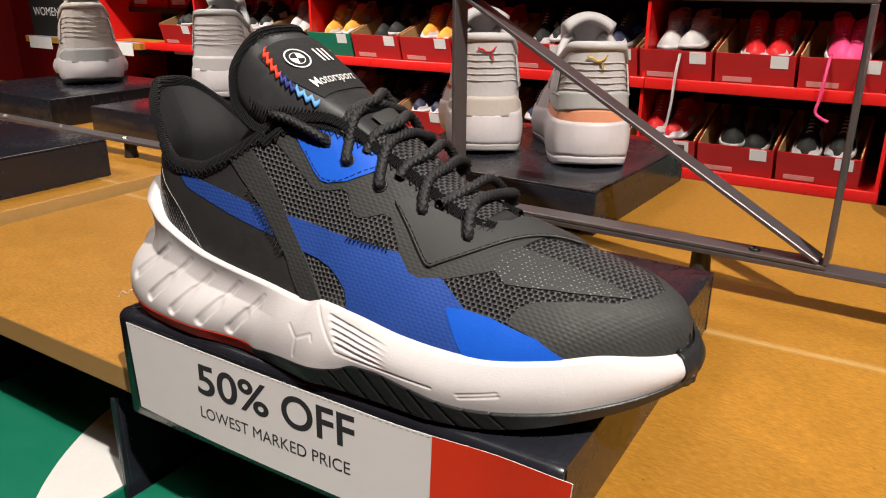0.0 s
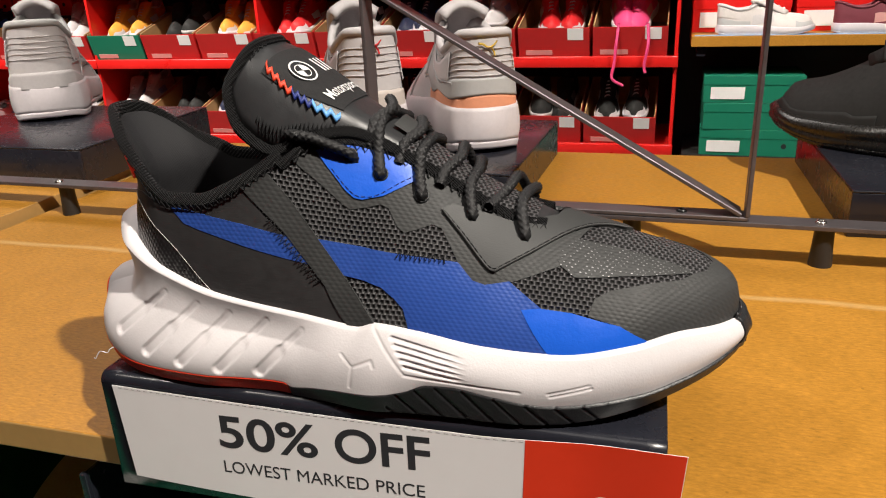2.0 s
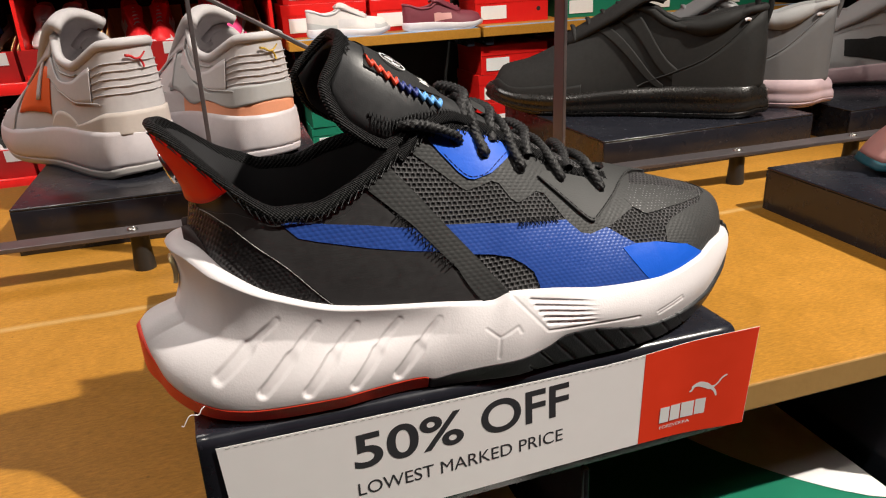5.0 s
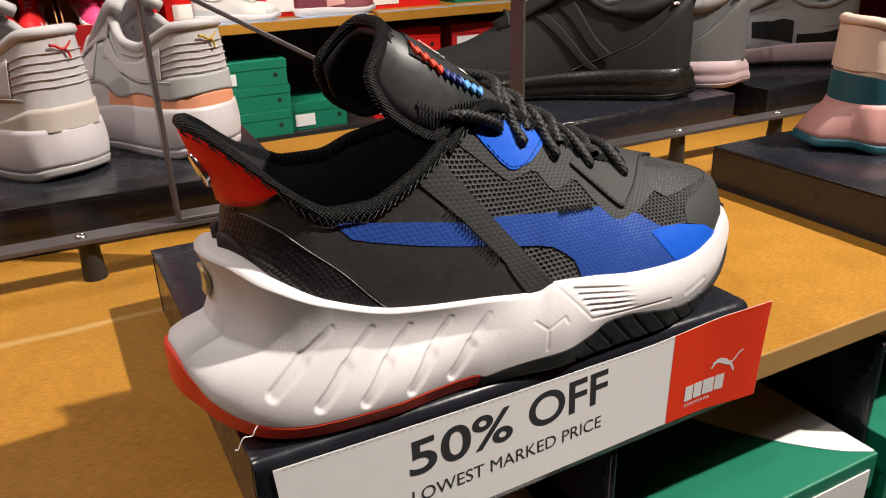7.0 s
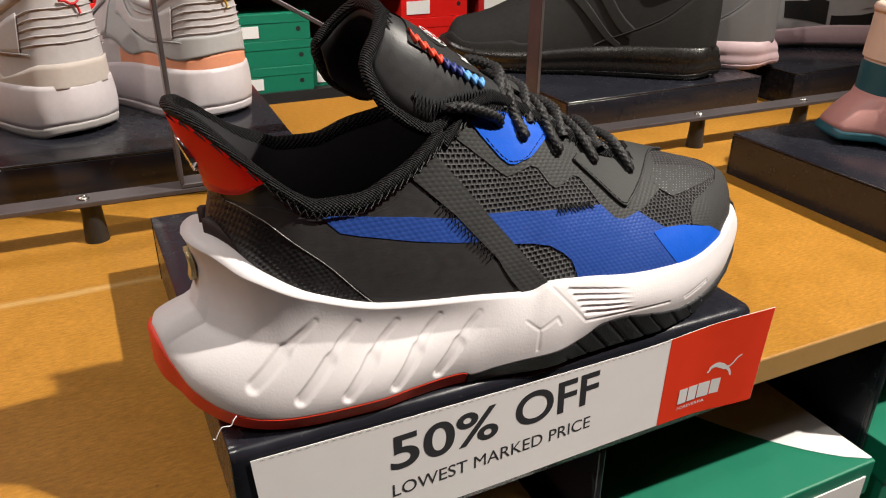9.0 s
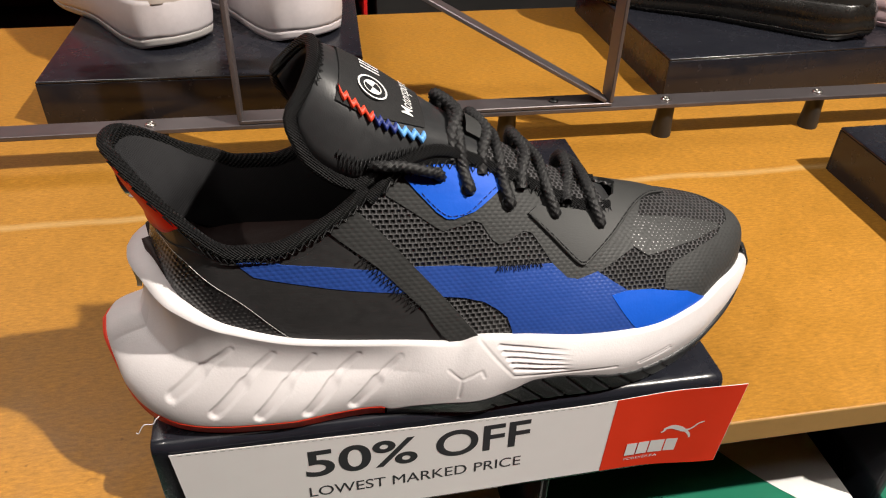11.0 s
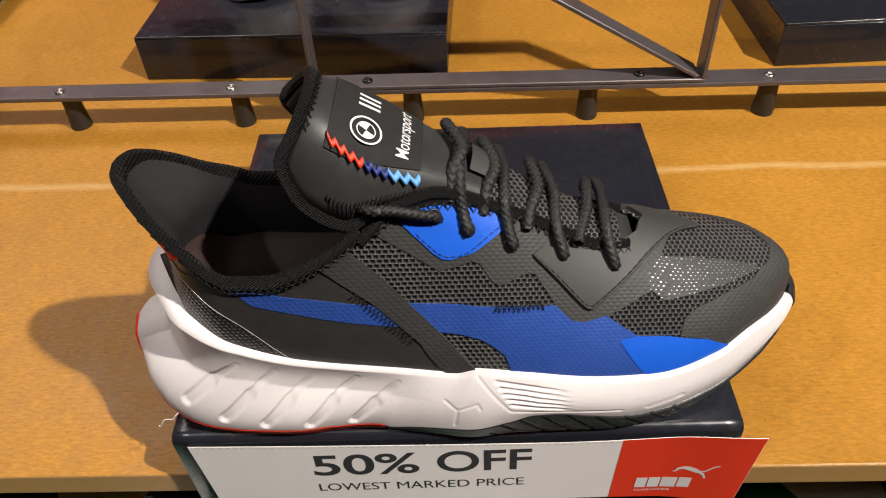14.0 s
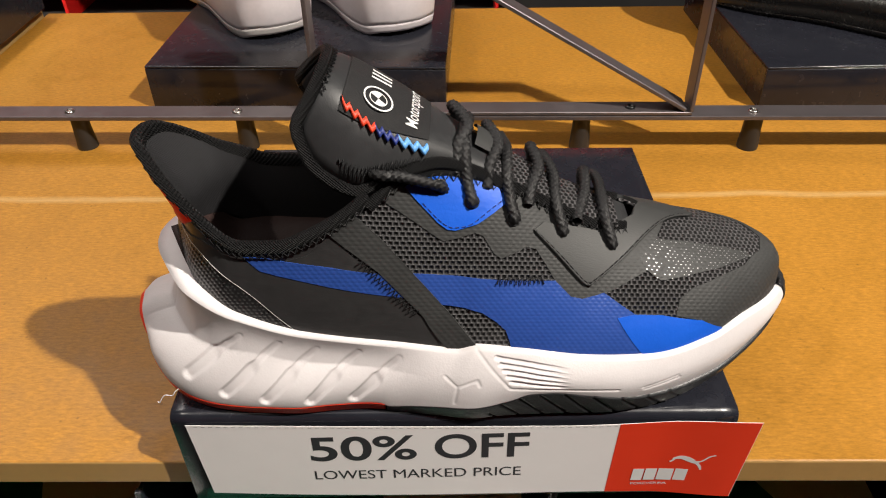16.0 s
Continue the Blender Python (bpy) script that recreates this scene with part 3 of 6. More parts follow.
def sneaker(label, heel, turn, sole_h, heel_h, cols, group, length=0.29, lean=0.0, ribs=True, layers=0, mark=None, panels=True, detail=1.0, wide=1.0, flareout=0.0, tilt=0.0, name="sneaker", style=""):
    """A whole sneaker, heel at the origin and toe along x. cols: sole, strip, upper, band, accent, lining, lace."""
    t = thing(name, heel, label, "shoe", group, turn)
    if tilt:
        t.matrix_world = pose(*heel, 0, tilt, turn)
    half = lambda u: HALF(u) * wide
    sole_m, strip_m, up_m, band_m, acc_m, lin_m, lace_m = cols
    n = int(40 * detail)
    us = [(1 - math.cos(math.pi * i / n)) / 2 for i in range(n + 1)]

    def floor_z(u):
        return 0.014 * smooth01((u - 0.72) / 0.28) ** 1.4 + 0.006 * smooth01((0.1 - u) / 0.1)

    def sole_top(u):
        return sole_h * (1 - 0.30 * smooth01((u - 0.25) / 0.5)) + 0.008 * smooth01((u - 0.85) / 0.15)

    def wall(u, side, k, grow):
        """k: 0 floor .. 1 top of the sole"""
        s = -1 if side == 0 else 1
        b = 0.0035 * math.sin(k * math.pi) + flareout * (1 - k) * smooth01((0.25 - u) / 0.25)
        if layers:
            b += 0.0022 * abs(math.sin(k * math.pi * layers))
        y = s * (half(u) * (0.97 + 0.03 * k) + (b + grow) * min(1, half(u) / 0.02))
        x = u * length + (-(b + grow + flareout * (1 - k)) if u < 0.01 else ((b + grow) if u > 0.99 else 0))
        return Vector((x, y, floor_z(u) + (sole_top(u) - floor_z(u)) * k))

    def ring(k0, k1, m, grow, cap0, cap1):
        loop = [(u, 0) for u in us] + [(u, 1) for u in us[::-1][1:-1]]
        ks = [k0 + (k1 - k0) * j / m for j in range(m + 1)]
        bm = grid_mesh([[wall(u, s, k, grow) for k in ks] for u, s in loop], closed_u=True)
        bm.verts.ensure_lookup_table()
        q = len(loop)
        if cap0:
            bm.faces.new([bm.verts[i * (m + 1)] for i in range(q)][::-1])
        if cap1:
            bm.faces.new([bm.verts[i * (m + 1) + m] for i in range(q)])
        bmesh.ops.recalc_face_normals(bm, faces=bm.faces)
        return bm
    part("midsole", ring(0.18, 1.0, 14 if layers else 8, 0.0, True, True), sole_m, t)
    part("outsole", ring(0.0, 0.18, 3, 0.0004, True, True), strip_m, t)
    top = keyed((0.0, heel_h * 1.7), (0.30, heel_h * 1.6), (0.42, heel_h * 1.28), (0.55, heel_h * 0.98), (0.70, heel_h * 0.72), (0.85, sole_h * 0.5 + 0.048), (0.95, sole_h * 0.5 + 0.038), (1.0, sole_h * 0.6 + 0.004))
    edge = keyed((0.0, heel_h), (0.05, heel_h * 0.985), (0.12, heel_h * 0.91), (0.21, heel_h * 0.83), (0.31, heel_h * 0.86), (0.42, heel_h * 1.02), (0.55, heel_h * 0.90), (0.68, heel_h * 0.70))

    def up(u, a, lift=0.0):
        zb = sole_top(u) - 0.004
        hw = half(u) * 0.93 + lift * min(1.0, half(u) / 0.012)
        e = 2 / 1.5
        c, s = math.cos(a), max(math.sin(a), 0.0)
        z = zb + max(top(u) - zb, 0.002) * s ** e + lift * s
        y = -hw * abs(c) ** e * (1 if c > 0 else -1)
        x = u * length * 0.985 + 0.002 - (lift if u < 0.02 else 0) + (lift if u > 0.98 else 0)
        return Vector((x - lean * smooth01((z - 0.6 * heel_h) / (0.4 * heel_h)) * smooth01((0.15 - u) / 0.15), y, z))

    def ea(u):
        if u > 0.70:
            return math.pi / 2
        zb = sole_top(u) - 0.004
        f = min(1.0, max(0.0, (edge(u) - zb) / (top(u) - zb)))
        return min(math.asin(f ** 0.75), math.pi / 2 - 0.30 * smooth01((0.72 - u) / 0.05))

    def sheet(u0, u1, f0, f1, lift, m=14, nn=None, sides=(0, 1)):
        """A panel on both sides between two fractions of the height to the edge."""
        bm = bmesh.new()
        xs = [u0 + (u1 - u0) * (1 - math.cos(math.pi * i / (nn or n))) / 2 for i in range((nn or n) + 1)]
        for side in sides:
            rows = []
            for u in xs:
                e = ea(u)
                a0, a1 = e * (f0(u) if callable(f0) else f0), e * (f1(u) if callable(f1) else f1)
                rows.append([up(u, (a0 + (a1 - a0) * j / m) if side == 0 else math.pi - (a0 + (a1 - a0) * j / m), lift) for j in range(m + 1)])
            grid_mesh(rows, bm=bm)
        bmesh.ops.remove_doubles(bm, verts=bm.verts, dist=1e-5)
        bmesh.ops.recalc_face_normals(bm, faces=bm.faces)
        return bm
    def seam(f, u0, u1, lift, r, material, nm="seam"):
        """A raised line along both sides at a fraction of the height."""
        for sd in (0, 1):
            pts = [up(u, ea(u) * f(u) if sd == 0 else math.pi - ea(u) * f(u), lift) for u in [u0 + (u1 - u0) * k / 16 for k in range(17)]]
            part(nm, tube(pts, r, 5), material, t)

    def solid(ob, th):
        mod = ob.modifiers.new("thickness", "SOLIDIFY")
        mod.thickness, mod.offset = th, 0

    def court_panels():
        """Layered leather court shoe: wings, arch panel, side flash with straps, mudguard."""
        low = lambda u: 0.40 - 0.9 * max(0.0, u - 0.05)
        if band_m is C_PEACH:
            solid(part("heel_band", sheet(0.0, 0.42, 0.0, lambda u: 0.30 - 0.07 * math.sin(u * 22), 0.0012, 7, 24), band_m, t, "peach heel band"), 0.0012)
            solid(part("suede_band", sheet(0.0, 0.52, lambda u: 0.30 - 0.07 * math.sin(u * 22), lambda u: 0.50 + 0.25 * smooth01((u - 0.2) / 0.3), 0.0020, 7, 24), acc_m, t, "grey suede band"), 0.0014)
        else:
            solid(part("heel_wing", sheet(0.0, 0.22, 0.0, lambda u: max(0.04, low(u) - 0.06), 0.0020, 6, 16), band_m, t), 0.0014)
        for sd in (0, 1):
            if band_m is not C_PEACH:
                solid(part("arch_panel", sheet(0.18, 0.44, 0.0, lambda u: 0.02 + 0.34 * max(0.0, math.sin(math.pi * (u - 0.18) / 0.26)) ** 0.6, 0.0012, 6, 18, (sd,)), band_m, t, "beige arch panel"), 0.0012)
                solid(part("side_flash", sheet(0.43, 0.66, lambda u: 0.24 + 0.5 * (u - 0.43), lambda u: 0.76 - 0.9 * abs(u - 0.54), 0.0016, 6, 14, (sd,)), acc_m, t, "orange side flash"), 0.0012)
            solid(part("side_strap", sheet(0.50, 0.525, 0.40, 0.92, 0.0032, 8, 5, (sd,)), up_m, t), 0.0020)
            solid(part("quarter_overlay", sheet(0.10, 0.44, lambda u: 0.62 - 0.75 * max(0.0, 0.30 - u) - 0.25 * max(0.0, u - 0.30), lambda u: 0.80 + 0.05 * math.sin(u * 14), 0.0026, 6, 20, (sd,)), up_m, t), 0.0018)
            solid(part("eyestay", sheet(0.42, 0.76, lambda u: 0.76 - 0.3 * max(0.0, u - 0.6), 1.0, 0.0034, 6, 16, (sd,)), up_m, t), 0.0022)
            solid(part("mudguard", sheet(0.70, 1.0, 0.0, lambda u: 0.34 + 0.30 * smooth01((0.84 - u) / 0.1), 0.0022, 6, 18, (sd,)), up_m, t), 0.0018)
        seam(lambda u: 0.62 - 0.75 * max(0.0, 0.30 - u) - 0.25 * max(0.0, u - 0.30), 0.06, 0.44, 0.0034, 0.0007, C_LGREY, "piping")
        seam(lambda u: 0.92 - 0.2 * u, 0.18, 0.45, 0.0016, 0.0008, C_LGREY, "piping")

    def runner_panels():
        """Slip-on runner: heel counter, crossed elastic straps, knitted ankle, pull tab."""
        solid(part("heel_counter", sheet(0.0, 0.30, 0.0, lambda u: 0.98 - 2.1 * u, 0.0022, 8, 20), band_m, t, "smooth heel counter"), 0.0016)
        seam(lambda u: max(0.05, 0.98 - 2.1 * u), 0.02, 0.42, 0.0030, 0.0011, up_m, "edge_cord")
        for sd in (0, 1):
            for k, (a, b) in enumerate(((0.24, 0.30), (0.33, 0.36))):
                f = lambda u, a=a: max(0.03, min(1.0, (u - a) * 3.4))
                g = lambda u, a=a: max(0.05, min(1.0, (u - a) * 3.4 + (0.26 if a < 0.3 else 0.14)))
                solid(part("strap", sheet(a, a + 0.30, f, g, 0.0020 + 0.001 * k, 6, 20, (sd,)), acc_m, t), 0.0014)
            solid(part("toe_overlay", sheet(0.62, 1.0, 0.0, lambda u: 0.22 + 0.3 * smooth01((u - 0.9) / 0.1), 0.0016, 5, 18, (sd,)), up_m, t), 0.0014)
        c = up(0.0, ea(0.0), 0.002)
        part("pull_tab", tube(spline([c + Vector(q) for q in ((0.0, 0.0, -0.020), (-0.004, 0.0, 0.0), (-0.002, 0.0, 0.022), (0.006, 0.0, 0.030), (0.012, 0.0, 0.018), (0.010, 0.0, -0.004))], 5), 0.0035, 6, flat=0.4), lace_m, t, "fabric pull tab")
        c = up(0.05, math.pi - ea(0.05) * 0.88, 0.004)
        part("heel_mark", tube([c, c + Vector((0.003, 0.001, 0.001)), c + Vector((0.006, 0.001, 0.0))], 0.0022, 6), C_SOLEW_SHADED, t)
        for sd in (0, 1):
            pts = [up(u, (ea(u) - 0.02) if sd == 0 else math.pi - ea(u) + 0.02, -0.004) + Vector((0, 0, 0.006)) for u in (0.06, 0.10, 0.15, 0.20, 0.25, 0.30)]
            part("ankle_padding", tube(spline(pts, 4), lambda s: 0.004 + 0.008 * math.sin(math.pi * s), 10), lin_m, t, "padded knitted ankle")
    body = part("upper", sheet(0.0, 1.0, 0.0, 1.0, 0.0, 16, n + 10), up_m, t)
    md = body.modifiers.new("thickness", "SOLIDIFY")
    md.thickness, md.offset = 0.0014, 0
    if style == "court":
        court_panels()
    elif style == "runner":
        runner_panels()
    elif panels:
        part("heel_band", sheet(0.0, 0.34, 0.0, lambda u: 0.47 - 0.35 * u, 0.0016, 7, 16), band_m, t)
        part("heel_cap", sheet(0.0, 0.20, lambda u: 0.50 + 0.2 * u, lambda u: 0.95 - 0.6 * u, 0.0022, 6, 16), up_m, t)
        part("toe_overlay", sheet(0.80, 1.0, 0.0, lambda u: 0.45 + 0.1 * math.sin(u * 20), 0.0014, 5, 16), band_m, t)
        for sd in (0, 1):
            part("side_panel", sheet(0.36, 0.58, lambda u: 0.12 + 0.9 * (u - 0.36), lambda u: 0.52 + 0.6 * abs(u - 0.47), 0.0016, 5, 12, (sd,)), acc_m, t)
            part("eyestay", sheet(0.42, 0.70, lambda u: 0.72, 1.0, 0.0020, 5, 12, (sd,)), up_m, t)
    if ribs:
        for k in range(5):
            f = 0.53 + 0.072 * k
            pts = [up(u, ea(u) * f, 0.0020) for u in (0.14, 0.09, 0.05, 0.02, 0.004)] + [up(u, math.pi - ea(u) * f, 0.0020) for u in (0.004, 0.02, 0.05, 0.09, 0.14)]
            part("heel_rib", tube(spline(pts, 3), 0.0008, 6, flat=0.7), up_m, t)
    if mark is not None:
        f = 0.83
        c = up(0.0, ea(0.0) * f, 0.0034)
        bm = tube(spline([c + Vector((0, dy, dz)) for dy, dz in ((0.011, 0.004), (0.006, 0.003), (0.001, 0.0), (-0.005, 0.001), (-0.010, 0.006))], 4), lambda s: 0.0020 - 0.0011 * s, 6, flat=0.8)
        tube([c + Vector((0, -0.003, 0)), c + Vector((0, -0.006, -0.005)), c + Vector((0, -0.007, -0.009))], 0.0011, 6, bm=bm)
        part("heel_mark", bm, mark, t)
    rim = [up(u, ea(u)) for u in us[::-1] if u < 0.55] + [up(u, math.pi - ea(u)) for u in us if u < 0.55][1:]
    part("collar", tube(rim, 0.0050, 8), lin_m, t)
    rows = [[up(u, (ea(u) * (1 - 0.55 * j / 6)) if s == 0 else math.pi - ea(u) * (1 - 0.55 * j / 6), -0.0045) for j in range(7)] for s, seq in ((0, us[::-1]), (1, us)) for u in seq if 0.02 < u < 0.5]
    part("lining", grid_mesh(rows), lin_m, t)
    tx = keyed((0, 0.72 * length), (0.5, 0.54 * length), (0.85, 0.41 * length), (1.0, 0.375 * length))
    tz = keyed((0, heel_h * 0.72), (0.5, heel_h * 1.00), (0.85, heel_h * 1.19), (1.0, heel_h * 1.16))
    tw = keyed((0, 0.014), (0.6, 0.027), (0.85, 0.029), (1.0, 0.024))
    tongue_ob = part("tongue", grid_mesh([[(tx(i / 12) - 0.010 * w * w, tw(i / 12) * w, tz(i / 12) - 0.012 * w * w) for w in np.linspace(-1, 1, 11)] for i in range(13)]), up_m, t)
    md = tongue_ob.modifiers.new("thickness", "SOLIDIFY")
    md.thickness, md.offset = 0.005 if style == "runner" else 0.010, 0
    for i in range(5):
        u0, u1 = 0.68 - 0.055 * i, 0.66 - 0.055 * i
        a, b = up(u0, ea(u0) * 0.93, 0.002), up(u1, math.pi - ea(u1) * 0.93, 0.002)
        s = (0.72 * length - (a.x + b.x) / 2) / (0.42 * length)
        mid = Vector(((a.x + b.x) / 2 + 0.004, 0, tz(min(max(s, 0), 1)) + 0.007))
        part("lace", tube(spline([a + Vector((0, 0.002, -0.003)), a, (a + mid) / 2 + Vector((0, 0, 0.005)), mid, (b + mid) / 2 + Vector((0, 0, 0.005)), b, b + Vector((0, -0.002, -0.003))], 4), 0.0032, 6, flat=0.6), lace_m, t)
    return t


# white greyed down: partial shade on the rear shoes is in this colour
C_WHITE_SHADED = colour_mat("shoe_white_shaded", (0.50, 0.475, 0.48))
C_OFF = colour_mat("shoe_offwhite", (0.56, 0.52, 0.50))
C_BEIGE = colour_mat("shoe_beige", (0.52, 0.46, 0.42), 0.7)
# white soles greyed too, their shade put into the colour
C_SOLEW_SHADED = colour_mat("sole_white_shaded", (0.57, 0.53, 0.55), 0.45)
C_SOLEG = colour_mat("sole_grey", (0.42, 0.40, 0.39), 0.5)
C_ORANGE = colour_mat("shoe_orange", (0.72, 0.11, 0.02))
C_PEACH = colour_mat("shoe_peach", (0.72, 0.30, 0.17), 0.7)
C_GREY = colour_mat("shoe_grey", (0.17, 0.17, 0.175), 0.65)
C_LGREY = colour_mat("shoe_light_grey", (0.40, 0.40, 0.40), 0.7)
C_BLACK = colour_mat("shoe_black", (0.006, 0.006, 0.0055), 0.75)
C_BLACKS = colour_mat("sole_black", (0.014, 0.013, 0.012), 0.28)
C_PINK = colour_mat("sole_pink", (0.62, 0.46, 0.49), 0.45)
C_ROSE = colour_mat("shoe_rose", (0.55, 0.27, 0.25), 0.5)
C_TEAL = colour_mat("shoe_teal", (0.012, 0.09, 0.12), 0.5)
C_CREAM = colour_mat("shoe_cream", (0.72, 0.55, 0.45), 0.6)
C_MAROON = colour_mat("shoe_maroon", (0.16, 0.025, 0.04), 0.6)
C_HOT = colour_mat("shoe_hot_pink", (0.75, 0.06, 0.20), 0.55)
C_RED = colour_mat("shoe_red", (0.55, 0.012, 0.015), 0.55)
C_BLUE = colour_mat("shoe_blue", (0.03, 0.12, 0.45), 0.55)
C_NAVY = colour_mat("shoe_navy", (0.012, 0.016, 0.045), 0.6)
C_OCHRE = colour_mat("shoe_ochre", (0.62, 0.27, 0.03), 0.6)
C_GOLD = colour_mat("mark_gold", (0.55, 0.36, 0.05), 0.3, 0)
C_CYAN = colour_mat("shoe_sky", (0.22, 0.36, 0.55), 0.6)
G = "sneakers on display"
sneaker("white leather sneaker with orange side panel and beige heel band", (-0.186, 0.515, 0.046), 122, 0.050, 0.136, (C_SOLEW_SHADED, C_SOLEG, C_WHITE_SHADED, C_BEIGE, C_ORANGE, C_WHITE_SHADED, C_WHITE_SHADED), G, mark=C_RED, wide=1.22, style="court")
sneaker("white sneaker with peach heel band and grey suede", (-0.055, 0.518, 0.046), 118, 0.052, 0.132, (C_SOLEW_SHADED, C_SOLEW_SHADED, C_WHITE_SHADED, C_PEACH, C_LGREY, C_WHITE_SHADED, C_OFF), G, mark=C_GOLD, wide=1.22, style="court")
sneaker("all-black running sneaker with a ridged glossy sole", (0.540, 0.470, 0.044), 142, 0.040, 0.130, (C_BLACKS, C_BLACKS, C_BLACK, C_BLACK, C_BLACK, C_BLACK, C_BLACK), G, length=0.355, lean=-0.004, ribs=False, layers=2, flareout=0.004, wide=1.12, style="runner")
sneaker("grey running sneaker with a pale pink ridged sole", (0.655, 0.485, 0.044), 142, 0.036, 0.128, (C_PINK, C_PINK, C_GREY, C_GREY, C_LGREY, C_LGREY, C_GREY), G, length=0.33, ribs=False, layers=2, flareout=0.004, wide=1.1, style="runner")
sneaker("pale grey and pink sneaker with black stripe", (0.930, 0.520, 0.044), 150, 0.034, 0.105, (C_PINK, C_BLACK, C_LGREY, C_BLACK, C_BLACK, C_LGREY, C_LGREY), G, ribs=False)
sneaker("cream running sneaker with teal band and flared pink sole", (0.482, 0.215, 0.042), -22, 0.046, 0.122, (C_ROSE, C_TEAL, C_CREAM, C_TEAL, C_CREAM, C_CREAM, C_CREAM), G, ribs=False, flareout=0.014, wide=1.15)
sneaker("plain white sneaker with a ribbed heel", (-0.715, 0.585, 0.058), 128, 0.050, 0.136, (C_SOLEW_SHADED, C_SOLEW_SHADED, C_WHITE_SHADED, C_WHITE_SHADED, C_LGREY, C_LGREY, C_WHITE_SHADED), G, wide=1.38, style="court")
sneaker("beige sneaker with a stepped white and black sole", (-1.055, 0.585, 0.058), 147, 0.044, 0.140, (C_SOLEW_SHADED, C_BLACK, C_OFF, C_LGREY, C_BEIGE, C_OFF, C_OFF), G, layers=1, wide=1.42, style="court")


# ---- shoe boxes ----
def closed_box(place, w, d, h, body_m, lid_m, label, group, turn=0.0, sticker=True, hole=True):
    t = thing("shoe_box", place, label, "shoe box", group, turn)
    part("body", box(-w / 2 + 0.002, w / 2 - 0.002, 0.002, d - 0.002, 0, h - 0.002, 0.001), body_m, t, smooth=False)
    part("lid", box(-w / 2, w / 2, 0, d, h * 0.66, h, 0.0015), lid_m, t, smooth=False)
    if sticker:
        part("sticker", box(-w * 0.42, -w * 0.08, -0.0012, 0.0008, h * 0.14, h * 0.58), WHITE_CARD, t, smooth=False)
    if hole:
        bm = bmesh.new()
        bmesh.ops.create_circle(bm, cap_ends=True, radius=0.009, segments=16, matrix=Matrix.Translation((w * 0.36, 0.0012, h * 0.40)) @ Matrix.Rotation(radians(90), 4, "X"))
        part("hole", bm, C_BLACK, t, smooth=False)
    return t


def bin_box(x0, x1, label, y0=-0.008):
    """A green box in a bay under the table, with a white arc on its lid."""
    w, d, zt = x1 - x0, 0.31, -0.112
    t = thing("shoe_box", ((x0 + x1) / 2, y0, -0.215), label, "shoe box", "green boxes under the table")
    h = zt + 0.215
    part("body", box(-w / 2 + 0.002, w / 2 - 0.002, 0.002, d, 0, h - 0.03, 0.001), GREEN_CARD, t, smooth=False)
    part("lid", box(-w / 2, w / 2, 0, d, h - 0.032, h, 0.0015), GREEN_CARD, t, smooth=False)
    rows = []
    for i in range(25):
        f = i / 24
        y = 0.003 + 0.22 * f
        xl = w / 2 - 0.004 - 0.115 * (1 - (1 - f) ** 2) ** 0.8
        rows.append([(xl + (w / 2 - 0.001 - xl) * j / 4, y, h + 0.0005) for j in range(5)])
    part("printed_arc", grid_mesh(rows), WHITE_CARD, t, "white printed arc", smooth=False)
    part("sticker", box(w / 2 - 0.085, w / 2 - 0.008, -0.001, 0.0008, h - 0.060, h - 0.012), WHITE_CARD, t, "white barcode sticker", smooth=False)
    bm = bmesh.new()
    for k in range(3):
        box(w / 2 - 0.08, w / 2 - 0.03 + 0.006 * k, -0.0014, -0.001, h - 0.034 - 0.009 * k, h - 0.031 - 0.009 * k, bm=bm)
    part("print_bar", bm, INK, t, smooth=False)
    return t


for k in range(-3, 4):
    x = 0.051 + 0.249 * k
    dv = thing("divider", (x, 0.012, -0.2148), "black sheet-metal divider standing on the lower shelf", "divider", "dividers under the table")
    part("sheet", box(-0.0012, 0.0012, 0.004, 0.328, 0, 0.1800, 0.0006), STEEL, dv, smooth=False)
    part("front_hem", box(-0.0022, 0.0022, 0.0, 0.0038, 0, 0.1808, 0.0008), STEEL, dv, smooth=False)
    part("foot", box(0.0014, 0.020, 0.006, 0.326, 0.0003, 0.0018), STEEL, dv, smooth=False)
for x0, x1 in ((-0.437, -0.205), (-0.190, 0.040), (0.058, 0.287), (0.307, 0.540)):
    bin_box(x0, x1, "green shoe box with a white arc on its lid", -0.060 if x0 < -0.1 else -0.008)


